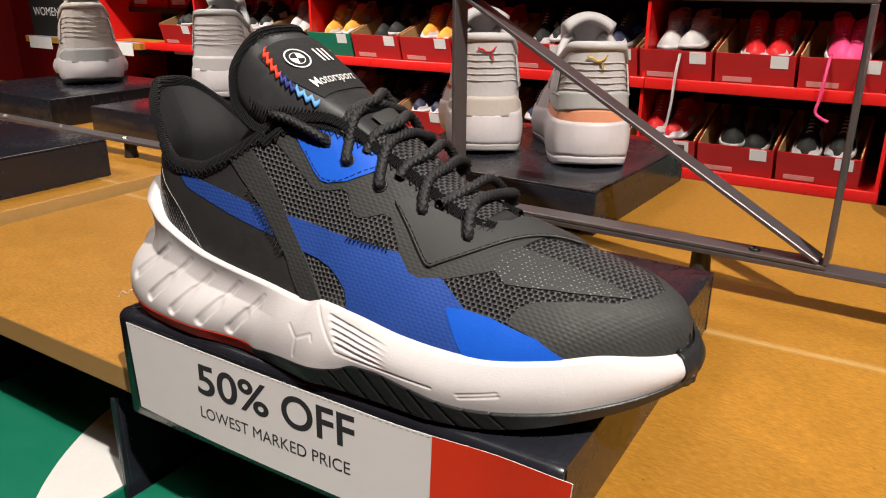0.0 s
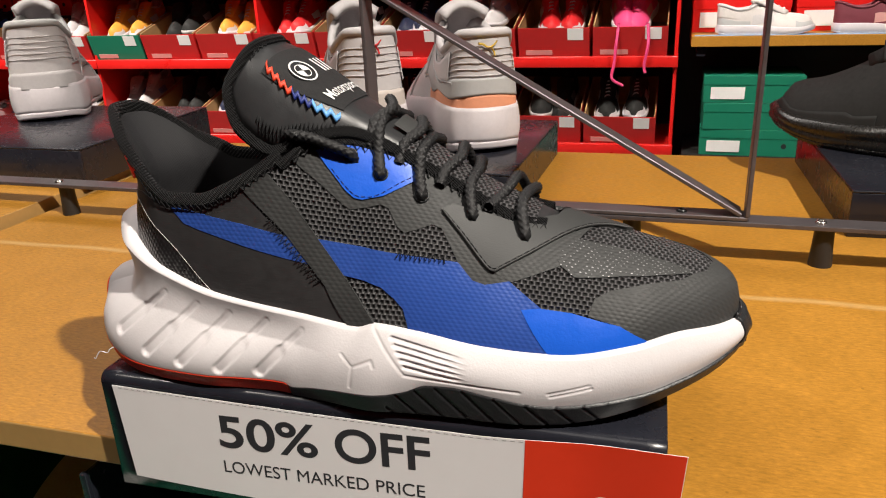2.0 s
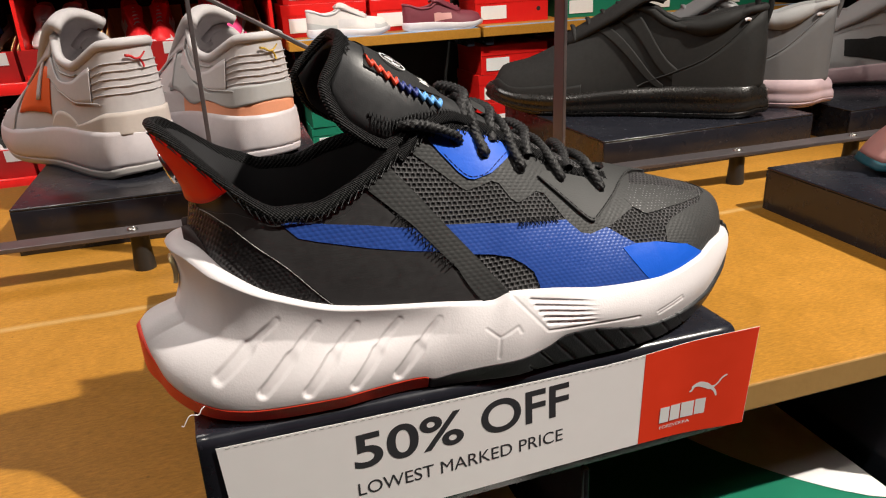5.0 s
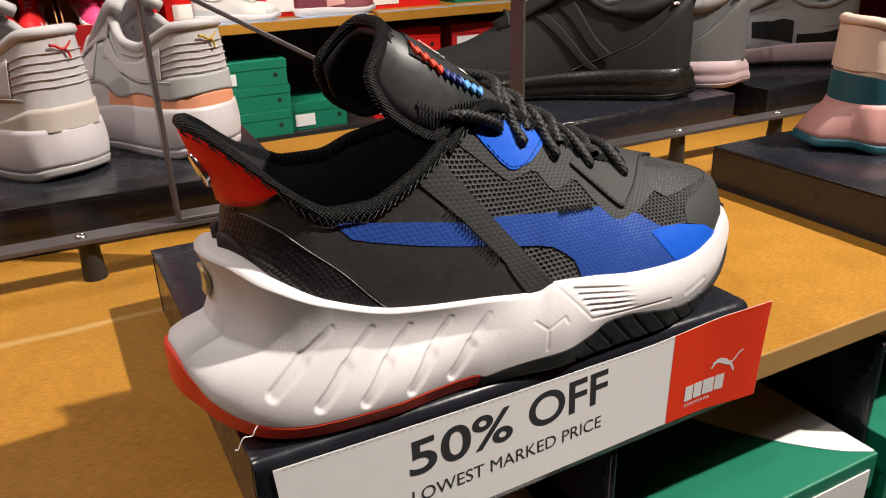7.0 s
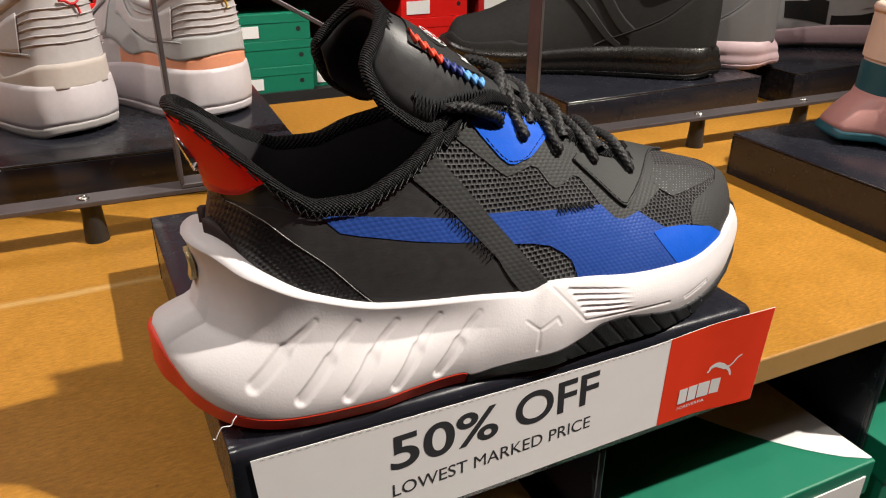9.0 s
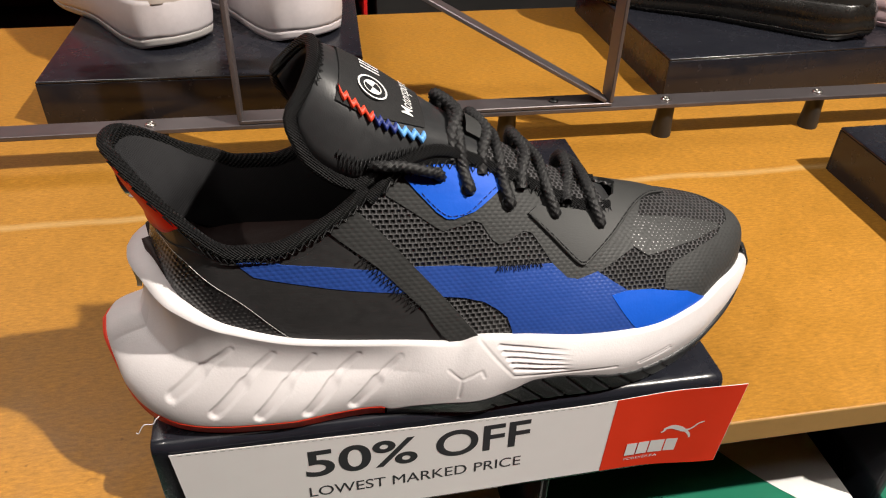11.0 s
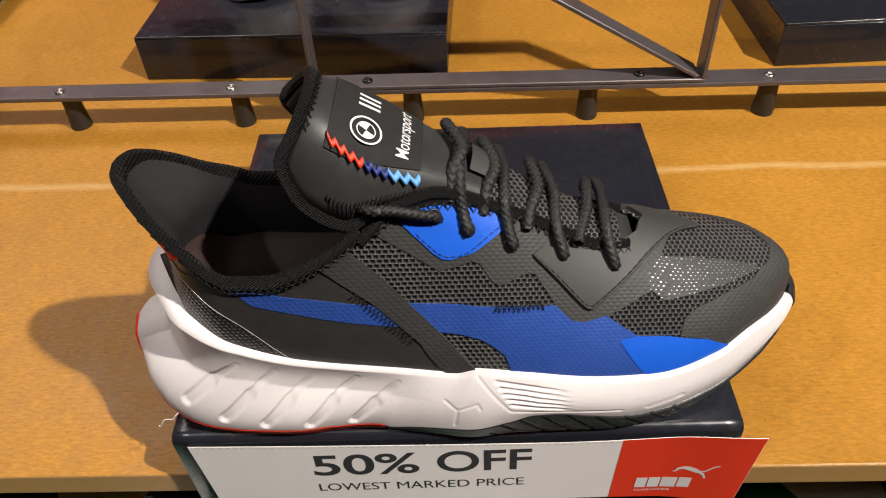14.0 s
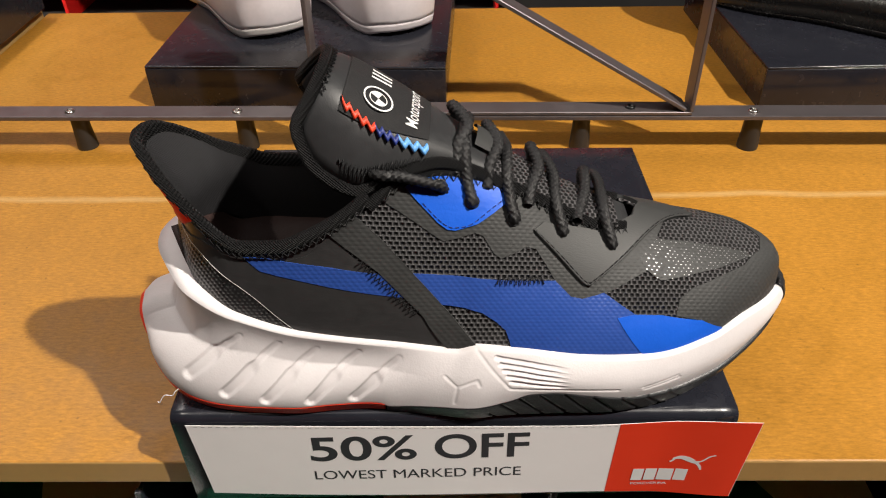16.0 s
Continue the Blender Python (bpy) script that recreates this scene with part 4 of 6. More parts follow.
def open_box(x, z, shoe_cols, body=RED_CARD, y=2.56, tilt=16.0):
    """An open carton on the red shelf with a pair lying in it."""
    w, d, h, th = 0.258, 0.33, 0.112, 0.004
    t = thing("open_shoe_box", (x, y, z), "open red shoe box with a pair of sneakers" if body is RED_CARD else "open green shoe box with a pair of sandals", "shoe box", "open boxes on the shelves")
    t.matrix_world = pose(x, y, z, tilt, 0, 0)
    part("front", box(-w / 2, w / 2, 0, th, 0, h), body, t, smooth=False)
    part("bottom", box(-w / 2, w / 2, th, d, 0, th), BROWN_CARD, t, smooth=False)
    part("back", box(-w / 2, w / 2, d - th, d, th, h * 1.1), BROWN_CARD, t, smooth=False)
    for s in (-1, 1):
        part("side", box(s * w / 2 - (th if s > 0 else 0), s * w / 2 + (0 if s > 0 else th), th, d - th, th, h * 1.05), BROWN_CARD, t, smooth=False)
        part("side_face", box(s * w / 2 - (0 if s > 0 else 0.001), s * w / 2 + (0.001 if s > 0 else 0), 0, d, 0, h), body, t, smooth=False)
    part("sticker", box(w * 0.20, w * 0.42, -0.0012, 0.0, h * 0.60, h * 0.98), WHITE_CARD, t, smooth=False)
    part("sticker", box(-w * 0.40, -w * 0.02, -0.0012, 0.0, h * 0.10, h * 0.26), C_ROSE, t, smooth=False)
    return t


def low_pair(x, z, variant, y=2.56):
    """Two shoes of a kind stood toe-up in the carton."""
    rnd = random.Random(int(1000 * (x + 9)) + int(100 * (z + 3)))
    for dx, tilt in ((-0.060, -30), (0.062, -24)):
        m = pose(x + dx, y + 0.275 + rnd.uniform(0, 0.02), z + 0.150, 0, 15 + rnd.uniform(-4, 6), -90 + rnd.uniform(-9, 9) + (6 if dx < 0 else -6))
        copy_thing(variant, m)


SHELF_COLS = [
    ("white and grey sneaker lying in an open box", (C_SOLEW_SHADED, C_SOLEW_SHADED, C_WHITE_SHADED, C_WHITE_SHADED, C_CYAN, C_LGREY, C_WHITE_SHADED)),
    ("black and white sneaker lying in an open box", (C_SOLEW_SHADED, C_SOLEW_SHADED, C_BLACK, C_SOLEW_SHADED, C_SOLEW_SHADED, C_BLACK, C_WHITE_SHADED)),
    ("red and white sneaker lying in an open box", (C_SOLEW_SHADED, C_SOLEW_SHADED, C_RED, C_SOLEW_SHADED, C_WHITE_SHADED, C_RED, C_WHITE_SHADED)),
    ("hot pink sneaker lying in an open box", (C_SOLEW_SHADED, C_SOLEW_SHADED, C_HOT, C_HOT, C_ROSE, C_HOT, C_HOT)),
    ("navy sneaker with white sole in an open box", (C_SOLEW_SHADED, C_SOLEW_SHADED, C_NAVY, C_SOLEW_SHADED, C_BLUE, C_NAVY, C_WHITE_SHADED)),
    ("ochre and white sneaker in an open box", (C_SOLEW_SHADED, C_OFF, C_OCHRE, C_WHITE_SHADED, C_WHITE_SHADED, C_OFF, C_WHITE_SHADED)),
    ("black sneaker with grey sole in an open box", (C_SOLEG, C_SOLEG, C_BLACK, C_BLACK, C_GREY, C_BLACK, C_BLACK)),
]
kinds = []
for i, (lab, cols) in enumerate(SHELF_COLS):
    # stored pairs; the first of each kind rests at the far end of the lower shelf
    k = sneaker(lab, (-3.05 - 0.13 * i, 2.62, -0.425), 90, 0.030, 0.095, cols, "sneakers in open boxes", length=0.26, ribs=False, panels=True, detail=0.5)
    kinds.append(k)
UP_ROW = [3, 2, 0, 4, 1, 2, 5, 6, 5, 0, 1, 4, 6]
LOW_ROW = [1, 6, 2, 1, 4, 0, 4, 6, 0, 1]
for i, v in enumerate(UP_ROW):
    x = -0.005 - 0.272 * i
    open_box(x, -0.100, None, GREEN_CARD if i == 8 else RED_CARD)
    low_pair(x, -0.100, kinds[v])
for i, v in enumerate(LOW_ROW):
    x = -0.030 - 0.272 * i
    open_box(x, -0.420, None)
    low_pair(x, -0.420, kinds[v])
for i in range(9):
    x = -0.02 - 0.272 * i
    open_box(x, 0.225, None)
    low_pair(x, 0.225, kinds[(i * 3) % 7])


# ---- red shelf unit ----
def red_shelves():
    t = thing("shelf_unit", (0.0, 2.55, -0.80), "red steel shelf unit full of open shoe boxes", "shelf")
    for z in (-0.42, -0.10, 0.225):
        for k in range(5):
            x1 = 0.165 - 0.82 * k
            part("shelf", box(x1 - 0.818, x1, 0.0, 0.40, z - 0.004 + 0.80, z + 0.80 - 0.0005), RED_STEEL, t, smooth=False)
            part("lip", box(x1 - 0.818, x1, -0.014, -0.0005, z - 0.034 + 0.80, z + 0.006 + 0.80, 0.003), RED_STEEL, t, "red front lip")
    for x in (0.150, -0.67, -1.49, -2.31, -3.13, -3.95):
        part("side_panel", box(x, x + 0.012, 0.003, 0.42, 0.0, 1.55), RED_STEEL, t, smooth=False)
    part("back", box(-3.95, 0.15, 0.425, 0.435, 0.0, 1.6), DARK_WALL, t, smooth=False)
    part("plinth", box(-3.95, 0.15, 0.02, 0.42, 0.0, 0.10), DARK_WALL, t, smooth=False)


red_shelves()

# trailing laces
for nm, m_, pts in (("pink", C_HOT, [(-0.045, 2.535, 0.02), (-0.05, 2.515, -0.05), (-0.055, 2.515, -0.12), (-0.06, 2.515, -0.17), (-0.02, 2.515, -0.195)]),
                    ("pink", C_HOT, [(0.055, 2.53, 0.02), (0.060, 2.515, -0.05), (0.05, 2.515, -0.12), (0.055, 2.515, -0.15)]),
                    ("white", C_WHITE_SHADED, [(-0.53, 2.53, 0.0), (-0.535, 2.513, -0.08), (-0.54, 2.513, -0.18), (-0.55, 2.513, -0.26)])):
    ob = part("shoelace", tube(spline(pts, 8), 0.0052, 6, flat=0.5), m_)
    tagged(ob, nm + " shoelace trailing over the red shelf edge", "shoelace", "trailing shoelaces")


# ---- timber wall shelves ----
def wall_shelf(x0, x1, z, y=2.55, depth=0.34):
    t = thing("wall_shelf", ((x0 + x1) / 2, y, z), "honey timber wall shelf with a blue price strip", "shelf", "timber wall shelves")
    w = x1 - x0
    part("board", box(-w / 2, w / 2, 0, depth, -0.036, 0, 0.002), WOOD, t, smooth=False)
    part("price_strip", box(-w / 2 + 0.01, w / 2 - 0.01, 0.002, 0.03, 0.0005, 0.002), C_CYAN, t, smooth=False)
    part("bracket", box(-w / 2 + 0.02, -w / 2 + 0.05, 0.02, depth, -0.07, -0.0365), STEEL, t, smooth=False)
    part("bracket", box(w / 2 - 0.05, w / 2 - 0.02, 0.02, depth, -0.07, -0.0365), STEEL, t, smooth=False)


for a, b in ((0.205, 0.955), (0.968, 1.72), (1.73, 2.50)):
    wall_shelf(a, b, -0.030)
wall_shelf(-4.70, -3.55, -0.10, 2.50)
wall_shelf(-3.53, -2.60, -0.10, 2.72, 0.25)
structure("backdrop", box(0.17, 3.2, 2.93, 2.95, -0.8, 1.2), DARK_WALL, "black back panel of the wall shelves")
structure("shelf_base", box(0.20, 2.6, 2.56, 2.92, -0.80, -0.455), DARK_WALL, "dark plinth below the wall shelves")
GB = "closed boxes on the wall shelves"
for i, (x, m1) in enumerate(((0.37, RED_CARD), (0.715, RED_CARD), (1.15, RED_CARD), (1.55, GREEN_CARD), (1.93, GREEN_CARD), (2.30, GREEN_CARD))):
    closed_box((x, 2.69, -0.030), 0.33, 0.20, 0.12, RED_STEEL if m1 is RED_CARD else m1, RED_STEEL if m1 is RED_CARD else m1, ("red" if m1 is RED_CARD else "green") + " shoe box with a white sticker on a timber shelf", GB)
    closed_box((x + 0.01, 2.69, 0.0905), 0.33, 0.20, 0.12, RED_STEEL if m1 is RED_CARD else m1, RED_STEEL if m1 is RED_CARD else m1, ("red" if m1 is RED_CARD else "green") + " shoe box with a white sticker on a box", GB)
sneaker("off-white running sneaker on a timber shelf", (0.285, 2.60, -0.030), 0, 0.035, 0.10, (C_SOLEW_SHADED, C_SOLEW_SHADED, C_OFF, C_LGREY, C_WHITE_SHADED, C_WHITE_SHADED, C_WHITE_SHADED), "sneakers on the wall shelf", length=0.315, ribs=False, detail=0.7)
sneaker("maroon running sneaker with a white sole on a timber shelf", (0.985 - 0.33, 2.60, -0.030), 0, 0.035, 0.10, (C_SOLEW_SHADED, C_SOLEW_SHADED, C_MAROON, C_MAROON, C_ROSE, C_MAROON, C_MAROON), "sneakers on the wall shelf", length=0.325, ribs=False, detail=0.7)
for k in range(3):
    closed_box((0.425 + 0.006 * (k % 2), 2.57, -0.455 + 0.096 * k), 0.335, 0.26, 0.095, GREEN_CARD, GREEN_CARD, "green shoe box in a stack below the shelf", GB, turn=(-1.5, 1.0, -0.6)[k], sticker=k != 1)
closed_box((0.712, 2.60, -0.455), 0.235, 0.26, 0.105, GREEN_CARD, GREEN_CARD, "green shoe box with white stickers beside a stack", GB)
for k in range(3):
    closed_box((1.10 + 0.01 * k, 2.60, -0.455 + 0.116 * k), 0.30, 0.26, 0.115, RED_STEEL, RED_STEEL, "red shoe box in a stack below the shelf", GB, turn=1.0 * k)
    closed_box((1.50 - 0.01 * k, 2.60, -0.455 + 0.116 * k), 0.32, 0.26, 0.115, RED_CARD, RED_CARD, "dark red shoe box in a stack", GB, turn=-1.0 * k)

# far display to the west: boxes with white stickers, small shoes, a sign
for i in range(6):
    closed_box((-4.45 + 0.345 * i, 2.76, 0.085), 0.335, 0.15, 0.12, RED_STEEL, RED_STEEL, "red shoe box with a white sticker", "red boxes on the far shelf")
structure("shelf_upper", box(-4.7, -2.5, 2.74, 2.92, 0.055, 0.0848), DARK_WALL, "dark upper shelf of the far display")
for i, (x, cols) in enumerate(((-4.20, (C_OCHRE, C_WHITE_SHADED, C_CYAN, C_CYAN, C_HOT, C_CYAN, C_WHITE_SHADED)), (-4.05, (C_SOLEW_SHADED, C_HOT, C_CYAN, C_HOT, C_HOT, C_CYAN, C_WHITE_SHADED)), (-3.38, (C_OFF, C_OFF, C_BLACK, C_BLACK, C_BLACK, C_BLACK, C_BLACK)), (-3.12, (C_OFF, C_BLACK, C_GREY, C_MAROON, C_RED, C_GREY, C_GREY)))):
    sneaker("small sneaker on the far timber shelf", (x, 2.80 if x > -3.5 else 2.58, -0.10), 100, 0.030, 0.095, cols, "sneakers on the far shelf", length=0.16 if x > -3.5 else 0.25, ribs=False, detail=0.5)


def section_sign():
    t = thing("section_sign", (-4.50, 2.56, -0.10), "black sign with white capitals on the far shelf", "sign")
    part("board", box(-0.20, 0.20, 0.0, 0.012, 0.0, 0.26, 0.002), C_BLACK, t, smooth=False)
    cu = bpy.data.curves.new("letters", "FONT")
    cu.body, cu.size, cu.align_x = "WOMENS", 0.072, "CENTER"
    tmp = new("tmp", cu)
    bpy.context.view_layer.update()
    me = bpy.data.meshes.new_from_object(tmp.evaluated_get(bpy.context.evaluated_depsgraph_get()))
    bpy.data.objects.remove(tmp)
    for v in me.vertices:
        v.co = (v.co.x, -0.001, 0.125 + v.co.y)
    me.materials.append(WHITE_INK)
    o = new("lettering", me)
    o.parent = t


section_sign()
for x in (-4.52, -3.72, -3.40):
    ob = part("price_card", box(x - 0.12, x + 0.12, 2.489 if x < -3.5 else 2.709, 2.493 if x < -3.5 else 2.713, -0.17, -0.10), WHITE_CARD, smooth=False)
    tagged(ob, "white price card clipped to the timber shelf", "price card", "price cards")


# ---- the sneaker: its form ----
BITE_Z = keyed((-0.150, 0.129), (-0.142, 0.127), (-0.131, 0.119), (-0.112, 0.108), (-0.082, 0.097), (-0.033, 0.0900), (-0.006, 0.0868), (0.004, 0.0895), (0.023, 0.0880), (0.056, 0.083), (0.091, 0.0812), (0.124, 0.0840), (0.145, 0.0860), (0.1665, 0.0835), (0.172, 0.083))
LAT_Y = keyed((-0.1475, 0.057), (-0.1465, 0.050), (-0.142, 0.040), (-0.131, 0.0245), (-0.112, 0.0160), (-0.082, 0.0145), (-0.033, 0.0135), (-0.005, 0.0128), (0.023, 0.0115), (0.056, 0.0115), (0.091, 0.0140), (0.124, 0.0245), (0.145, 0.0385), (0.158, 0.0492), (0.1660, 0.0585), (0.1700, 0.0655), (0.1715, 0.0725))
MED_Y = keyed((-0.1475, 0.057), (-0.1465, 0.064), (-0.142, 0.074), (-0.131, 0.087), (-0.112, 0.093), (-0.082, 0.094), (-0.033, 0.095), (0.023, 0.106), (0.060, 0.117), (0.091, 0.121), (0.124, 0.117), (0.145, 0.110), (0.158, 0.0995), (0.1675, 0.087), (0.1705, 0.0790), (0.1715, 0.0725))
TOP_Z = keyed((-0.15, 0.290), (-0.09, 0.280), (-0.06, 0.260), (-0.04, 0.218), (-0.015, 0.186), (0.014, 0.166), (0.04, 0.151), (0.07, 0.137), (0.10, 0.1270), (0.118, 0.1215), (0.14, 0.1140), (0.155, 0.1085), (0.163, 0.1045), (0.168, 0.1000), (0.1703, 0.0955), (0.1715, 0.0880))
POWER = keyed((-0.15, 1.35), (-0.09, 1.30), (-0.05, 1.28), (0.0, 1.35), (0.05, 1.45), (0.09, 1.55), (0.13, 1.80), (0.17, 2.2))
RIDGE = keyed((-0.15, 0.5), (-0.05, 0.5), (0.0, 0.52), (0.10, 0.53), (0.17, 0.5))
EDGE_Z = keyed((-0.1475, 0.1845), (-0.144, 0.1835), (-0.139, 0.1790), (-0.133, 0.1705), (-0.125, 0.1590), (-0.116, 0.1510), (-0.105, 0.1462), (-0.089, 0.1460), (-0.075, 0.1510), (-0.063, 0.1570), (-0.052, 0.1640), (-0.039, 0.1720), (-0.025, 0.1755), (-0.012, 0.1730), (0.005, 0.1650), (0.03, 0.1510), (0.06, 0.1370), (0.085, 0.1315))

EDGE_A = keyed((-0.045, 0.74), (-0.0406, 0.81), (-0.0363, 0.885), (-0.0262, 1.02), (-0.0119, 1.18), (0.0056, 1.27), (0.0204, 1.30), (0.0323, 1.28), (0.0472, 1.24), (0.0654, 1.20), (0.080, 1.26), (0.088, 1.45))


def flare(x, z):
    """How far the heel tab leans back."""
    w = smooth01((-0.100 - x) / 0.045)
    return w * (-0.0080 * smooth01((z - 0.150) / 0.040) * 1.0 + 0.004 * math.exp(-((z - 0.148) / 0.014) ** 2))


def toe(x, y):
    """The toe's tip lies towards the inner side of the foot."""
    return x + 0.10 * smooth01((x - 0.10) / 0.0755) * (y - 0.0725)


def upper(x, a, lift=0.0):
    """The upper's outside: x along the foot, a from 0 (outer welt) over the ridge (pi/2) to pi (inner welt)."""
    if lift:
        e = 1e-4
        p = Vector(upper(x, a))
        du = Vector(upper(min(x + e, 0.1714), a)) - Vector(upper(x - e, a))
        dv = Vector(upper(x, min(a + 1e-3, math.pi))) - Vector(upper(x, max(a - 1e-3, 0.0)))
        n = dv.cross(du)
        n = n.normalized() if n.length > 1e-12 else Vector((0, 0, 1))
        if n.dot(p - Vector((min(max(x, -0.11), 0.13), 0.060, 0.07))) < 0:
            n = -n
        w = smooth01((-0.112 - x) / 0.026)
        if w:
            n = (n * (1 - w) + (p - Vector((-0.108, 0.0575, p.z - 0.008))).normalized() * w).normalized()
        return p + n * lift
    zb, n = BITE_Z(x) - 0.004, POWER(x)
    yl, ym = LAT_Y(x), MED_Y(x)
    yc = yl + (ym - yl) * RIDGE(x)
    c, s = max(math.cos(a), 0.0) if a < math.pi / 2 else -max(-math.cos(a), 0.0), max(math.sin(a), 0.0)
    z = zb + max(TOP_Z(x) - zb, 0.0) * s ** (2 / n)
    y = yc - (yc - yl) * c ** (2 / n) if c >= 0 else yc + (ym - yc) * (-c) ** (2 / n)
    return Vector((toe(x + flare(x, z), y), y, z))


def edge_angle(x, side=0):
    """The angle at which the upper ends at the collar or throat."""
    if x > 0.088:
        return math.pi / 2
    if x > -0.045:
        return EDGE_A(x)
    zb, n = BITE_Z(x) - 0.004, POWER(x)
    return math.asin(min(1.0, max(0.0, (EDGE_Z(x) + (0.0075 * smooth01((x + 0.138) / 0.025) * smooth01((-0.045 - x) / 0.03) if side else 0.0) - zb) / (TOP_Z(x) - zb))) ** (n / 2))


SHOE = thing("sneaker", (0.0, 0.055, RT), "black and blue running sneaker with a sculpted white sole", "shoe")
SO = Vector(SHOE.location)
HEEL_X, TOE_X = -0.1475, 0.1715


def shoe_part(name, bm, material, label="", parent=None, smooth=True):
    for v in bm.verts:
        v.co -= SO
    return part(name, bm, material, parent or SHOE, label, smooth)


def thick(ob, t, off=-1.0):
    md = ob.modifiers.new("thickness", "SOLIDIFY")
    md.thickness, md.offset = t, off
    return ob


def spaced(a, b, n):
    return [a + (b - a) * (1 - math.cos(math.pi * i / (n - 1))) / 2 for i in range(n)]


def upper_sheet(x0, x1, side, n=90, m=28):
    """One side of the upper up to the collar and throat edge."""
    rows = []
    xs = spaced(x0, x1, n)
    for x in xs:
        e = edge_angle(x, side)
        rows.append([upper(x, (e * k / m) if side == 0 else math.pi - e * k / m) for k in range(m + 1)])
    bm = grid_mesh(rows)
    bmesh.ops.recalc_face_normals(bm, faces=bm.faces)
    return bm


def upper_all(x0, x1, n):
    bm = upper_sheet(x0, x1, 0, n)
    bm2 = upper_sheet(x0, x1, 1, n)
    me = bpy.data.meshes.new("tmp")
    bm2.to_mesh(me)
    bm.from_mesh(me)
    bpy.data.meshes.remove(me)
    bm2.free()
    bmesh.ops.remove_doubles(bm, verts=bm.verts, dist=1e-5)
    bmesh.ops.recalc_face_normals(bm, faces=bm.faces)
    return bm


thick(shoe_part("mesh_upper", upper_all(-0.062, TOE_X, 110), KNIT, "black knitted mesh upper"), 0.0016)
thick(shoe_part("heel_counter", upper_all(HEEL_X, -0.0621, 60), BLACK_SYN, "smooth black heel quarter"), 0.0016)

# midsole: welt line, outward lip, waist and bulge, as one ring
LIP = keyed((-0.15, 0.0105), (-0.135, 0.0085), (-0.11, 0.0042), (-0.06, 0.0028), (0.0, 0.0025), (0.10, 0.0028), (0.172, 0.0040))
FOOT_LAT = keyed((-0.1755, 0.055), (-0.1735, 0.043), (-0.170, 0.034), (-0.165, 0.0235), (-0.153, 0.0115), (-0.139, 0.0055), (-0.130, 0.0037), (-0.112, 0.0018), (-0.090, 0.0012), (-0.070, 0.0036), (-0.052, 0.0050), (-0.035, 0.0036), (-0.018, 0.0015), (0.002, -0.0008), (0.017, 0.0010), (0.040, 0.0020), (0.070, 0.0035), (0.093, 0.0080), (0.128, 0.0215), (0.151, 0.0365), (0.164, 0.0490), (0.1710, 0.0590), (0.1740, 0.0660), (0.1750, 0.0725))
FOOT_MED = keyed((-0.1755, 0.055), (-0.1735, 0.067), (-0.170, 0.076), (-0.165, 0.088), (-0.153, 0.099), (-0.139, 0.104), (-0.093, 0.104), (-0.04, 0.100), (0.02, 0.110), (0.060, 0.122), (0.093, 0.128), (0.128, 0.122), (0.151, 0.112), (0.166, 0.097), (0.1725, 0.085), (0.1755, 0.0725))
WHITE_LOW = keyed((-0.178, 0.0880), (-0.1745, 0.0860), (-0.171, 0.0770), (-0.165, 0.0690), (-0.153, 0.0622), (-0.140, 0.0580), (-0.125, 0.0562), (-0.09, 0.0555), (-0.064, 0.0552), (-0.046, 0.0550), (-0.041, 0.0530), (-0.030, 0.0545), (-0.018, 0.0556), (0.010, 0.0575), (0.020, 0.0600), (0.032, 0.0648), (0.042, 0.0650), (0.060, 0.0622), (0.090, 0.0580), (0.128, 0.0600), (0.151, 0.0640), (0.166, 0.0680), (0.176, 0.0715))
GROUND = keyed((-0.178, 0.0690), (-0.171, 0.0625), (-0.160, 0.0565), (-0.145, 0.0515), (-0.125, 0.0487), (-0.10, 0.0480), (0.06, 0.0461), (0.085, 0.0468), (0.110, 0.0495), (0.140, 0.0555), (0.160, 0.0610), (0.174, 0.0670))
WAIST = keyed((-0.178, 1.0), (-0.07, 1.0), (-0.045, 0.75), (-0.010, 0.0), (0.18, 0.0))
CREASE = keyed((-0.178, 0.0905), (-0.165, 0.0895), (-0.150, 0.0875), (-0.135, 0.0860), (-0.125, 0.0840), (-0.109, 0.0795), (-0.088, 0.0778), (-0.068, 0.0768), (-0.048, 0.0755), (-0.02, 0.0735))

GROOVES = [((-0.1420, 0.0735), (-0.1130, 0.0960)), ((-0.1235, 0.0650), (-0.0945, 0.0910)), ((-0.1030, 0.0615), (-0.0760, 0.0872)), ((-0.0805, 0.0602), (-0.0550, 0.0855)), ((-0.0585, 0.0600), (-0.0350, 0.0828))]
FLUTES = [((0.0135 + 0.0018 * k, 0.0850 - 0.0030 * k), (0.052, 0.0775 - 0.0022 * k)) for k in range(5)]


def seg_dist(px, pz, a, b):
    ax, az, bx, bz = *a, *b
    dx, dz = bx - ax, bz - az
    t = min(1.0, max(0.0, ((px - ax) * dx + (pz - az) * dz) / (dx * dx + dz * dz)))
    return math.hypot(px - ax - dx * t, pz - az - dz * t), t


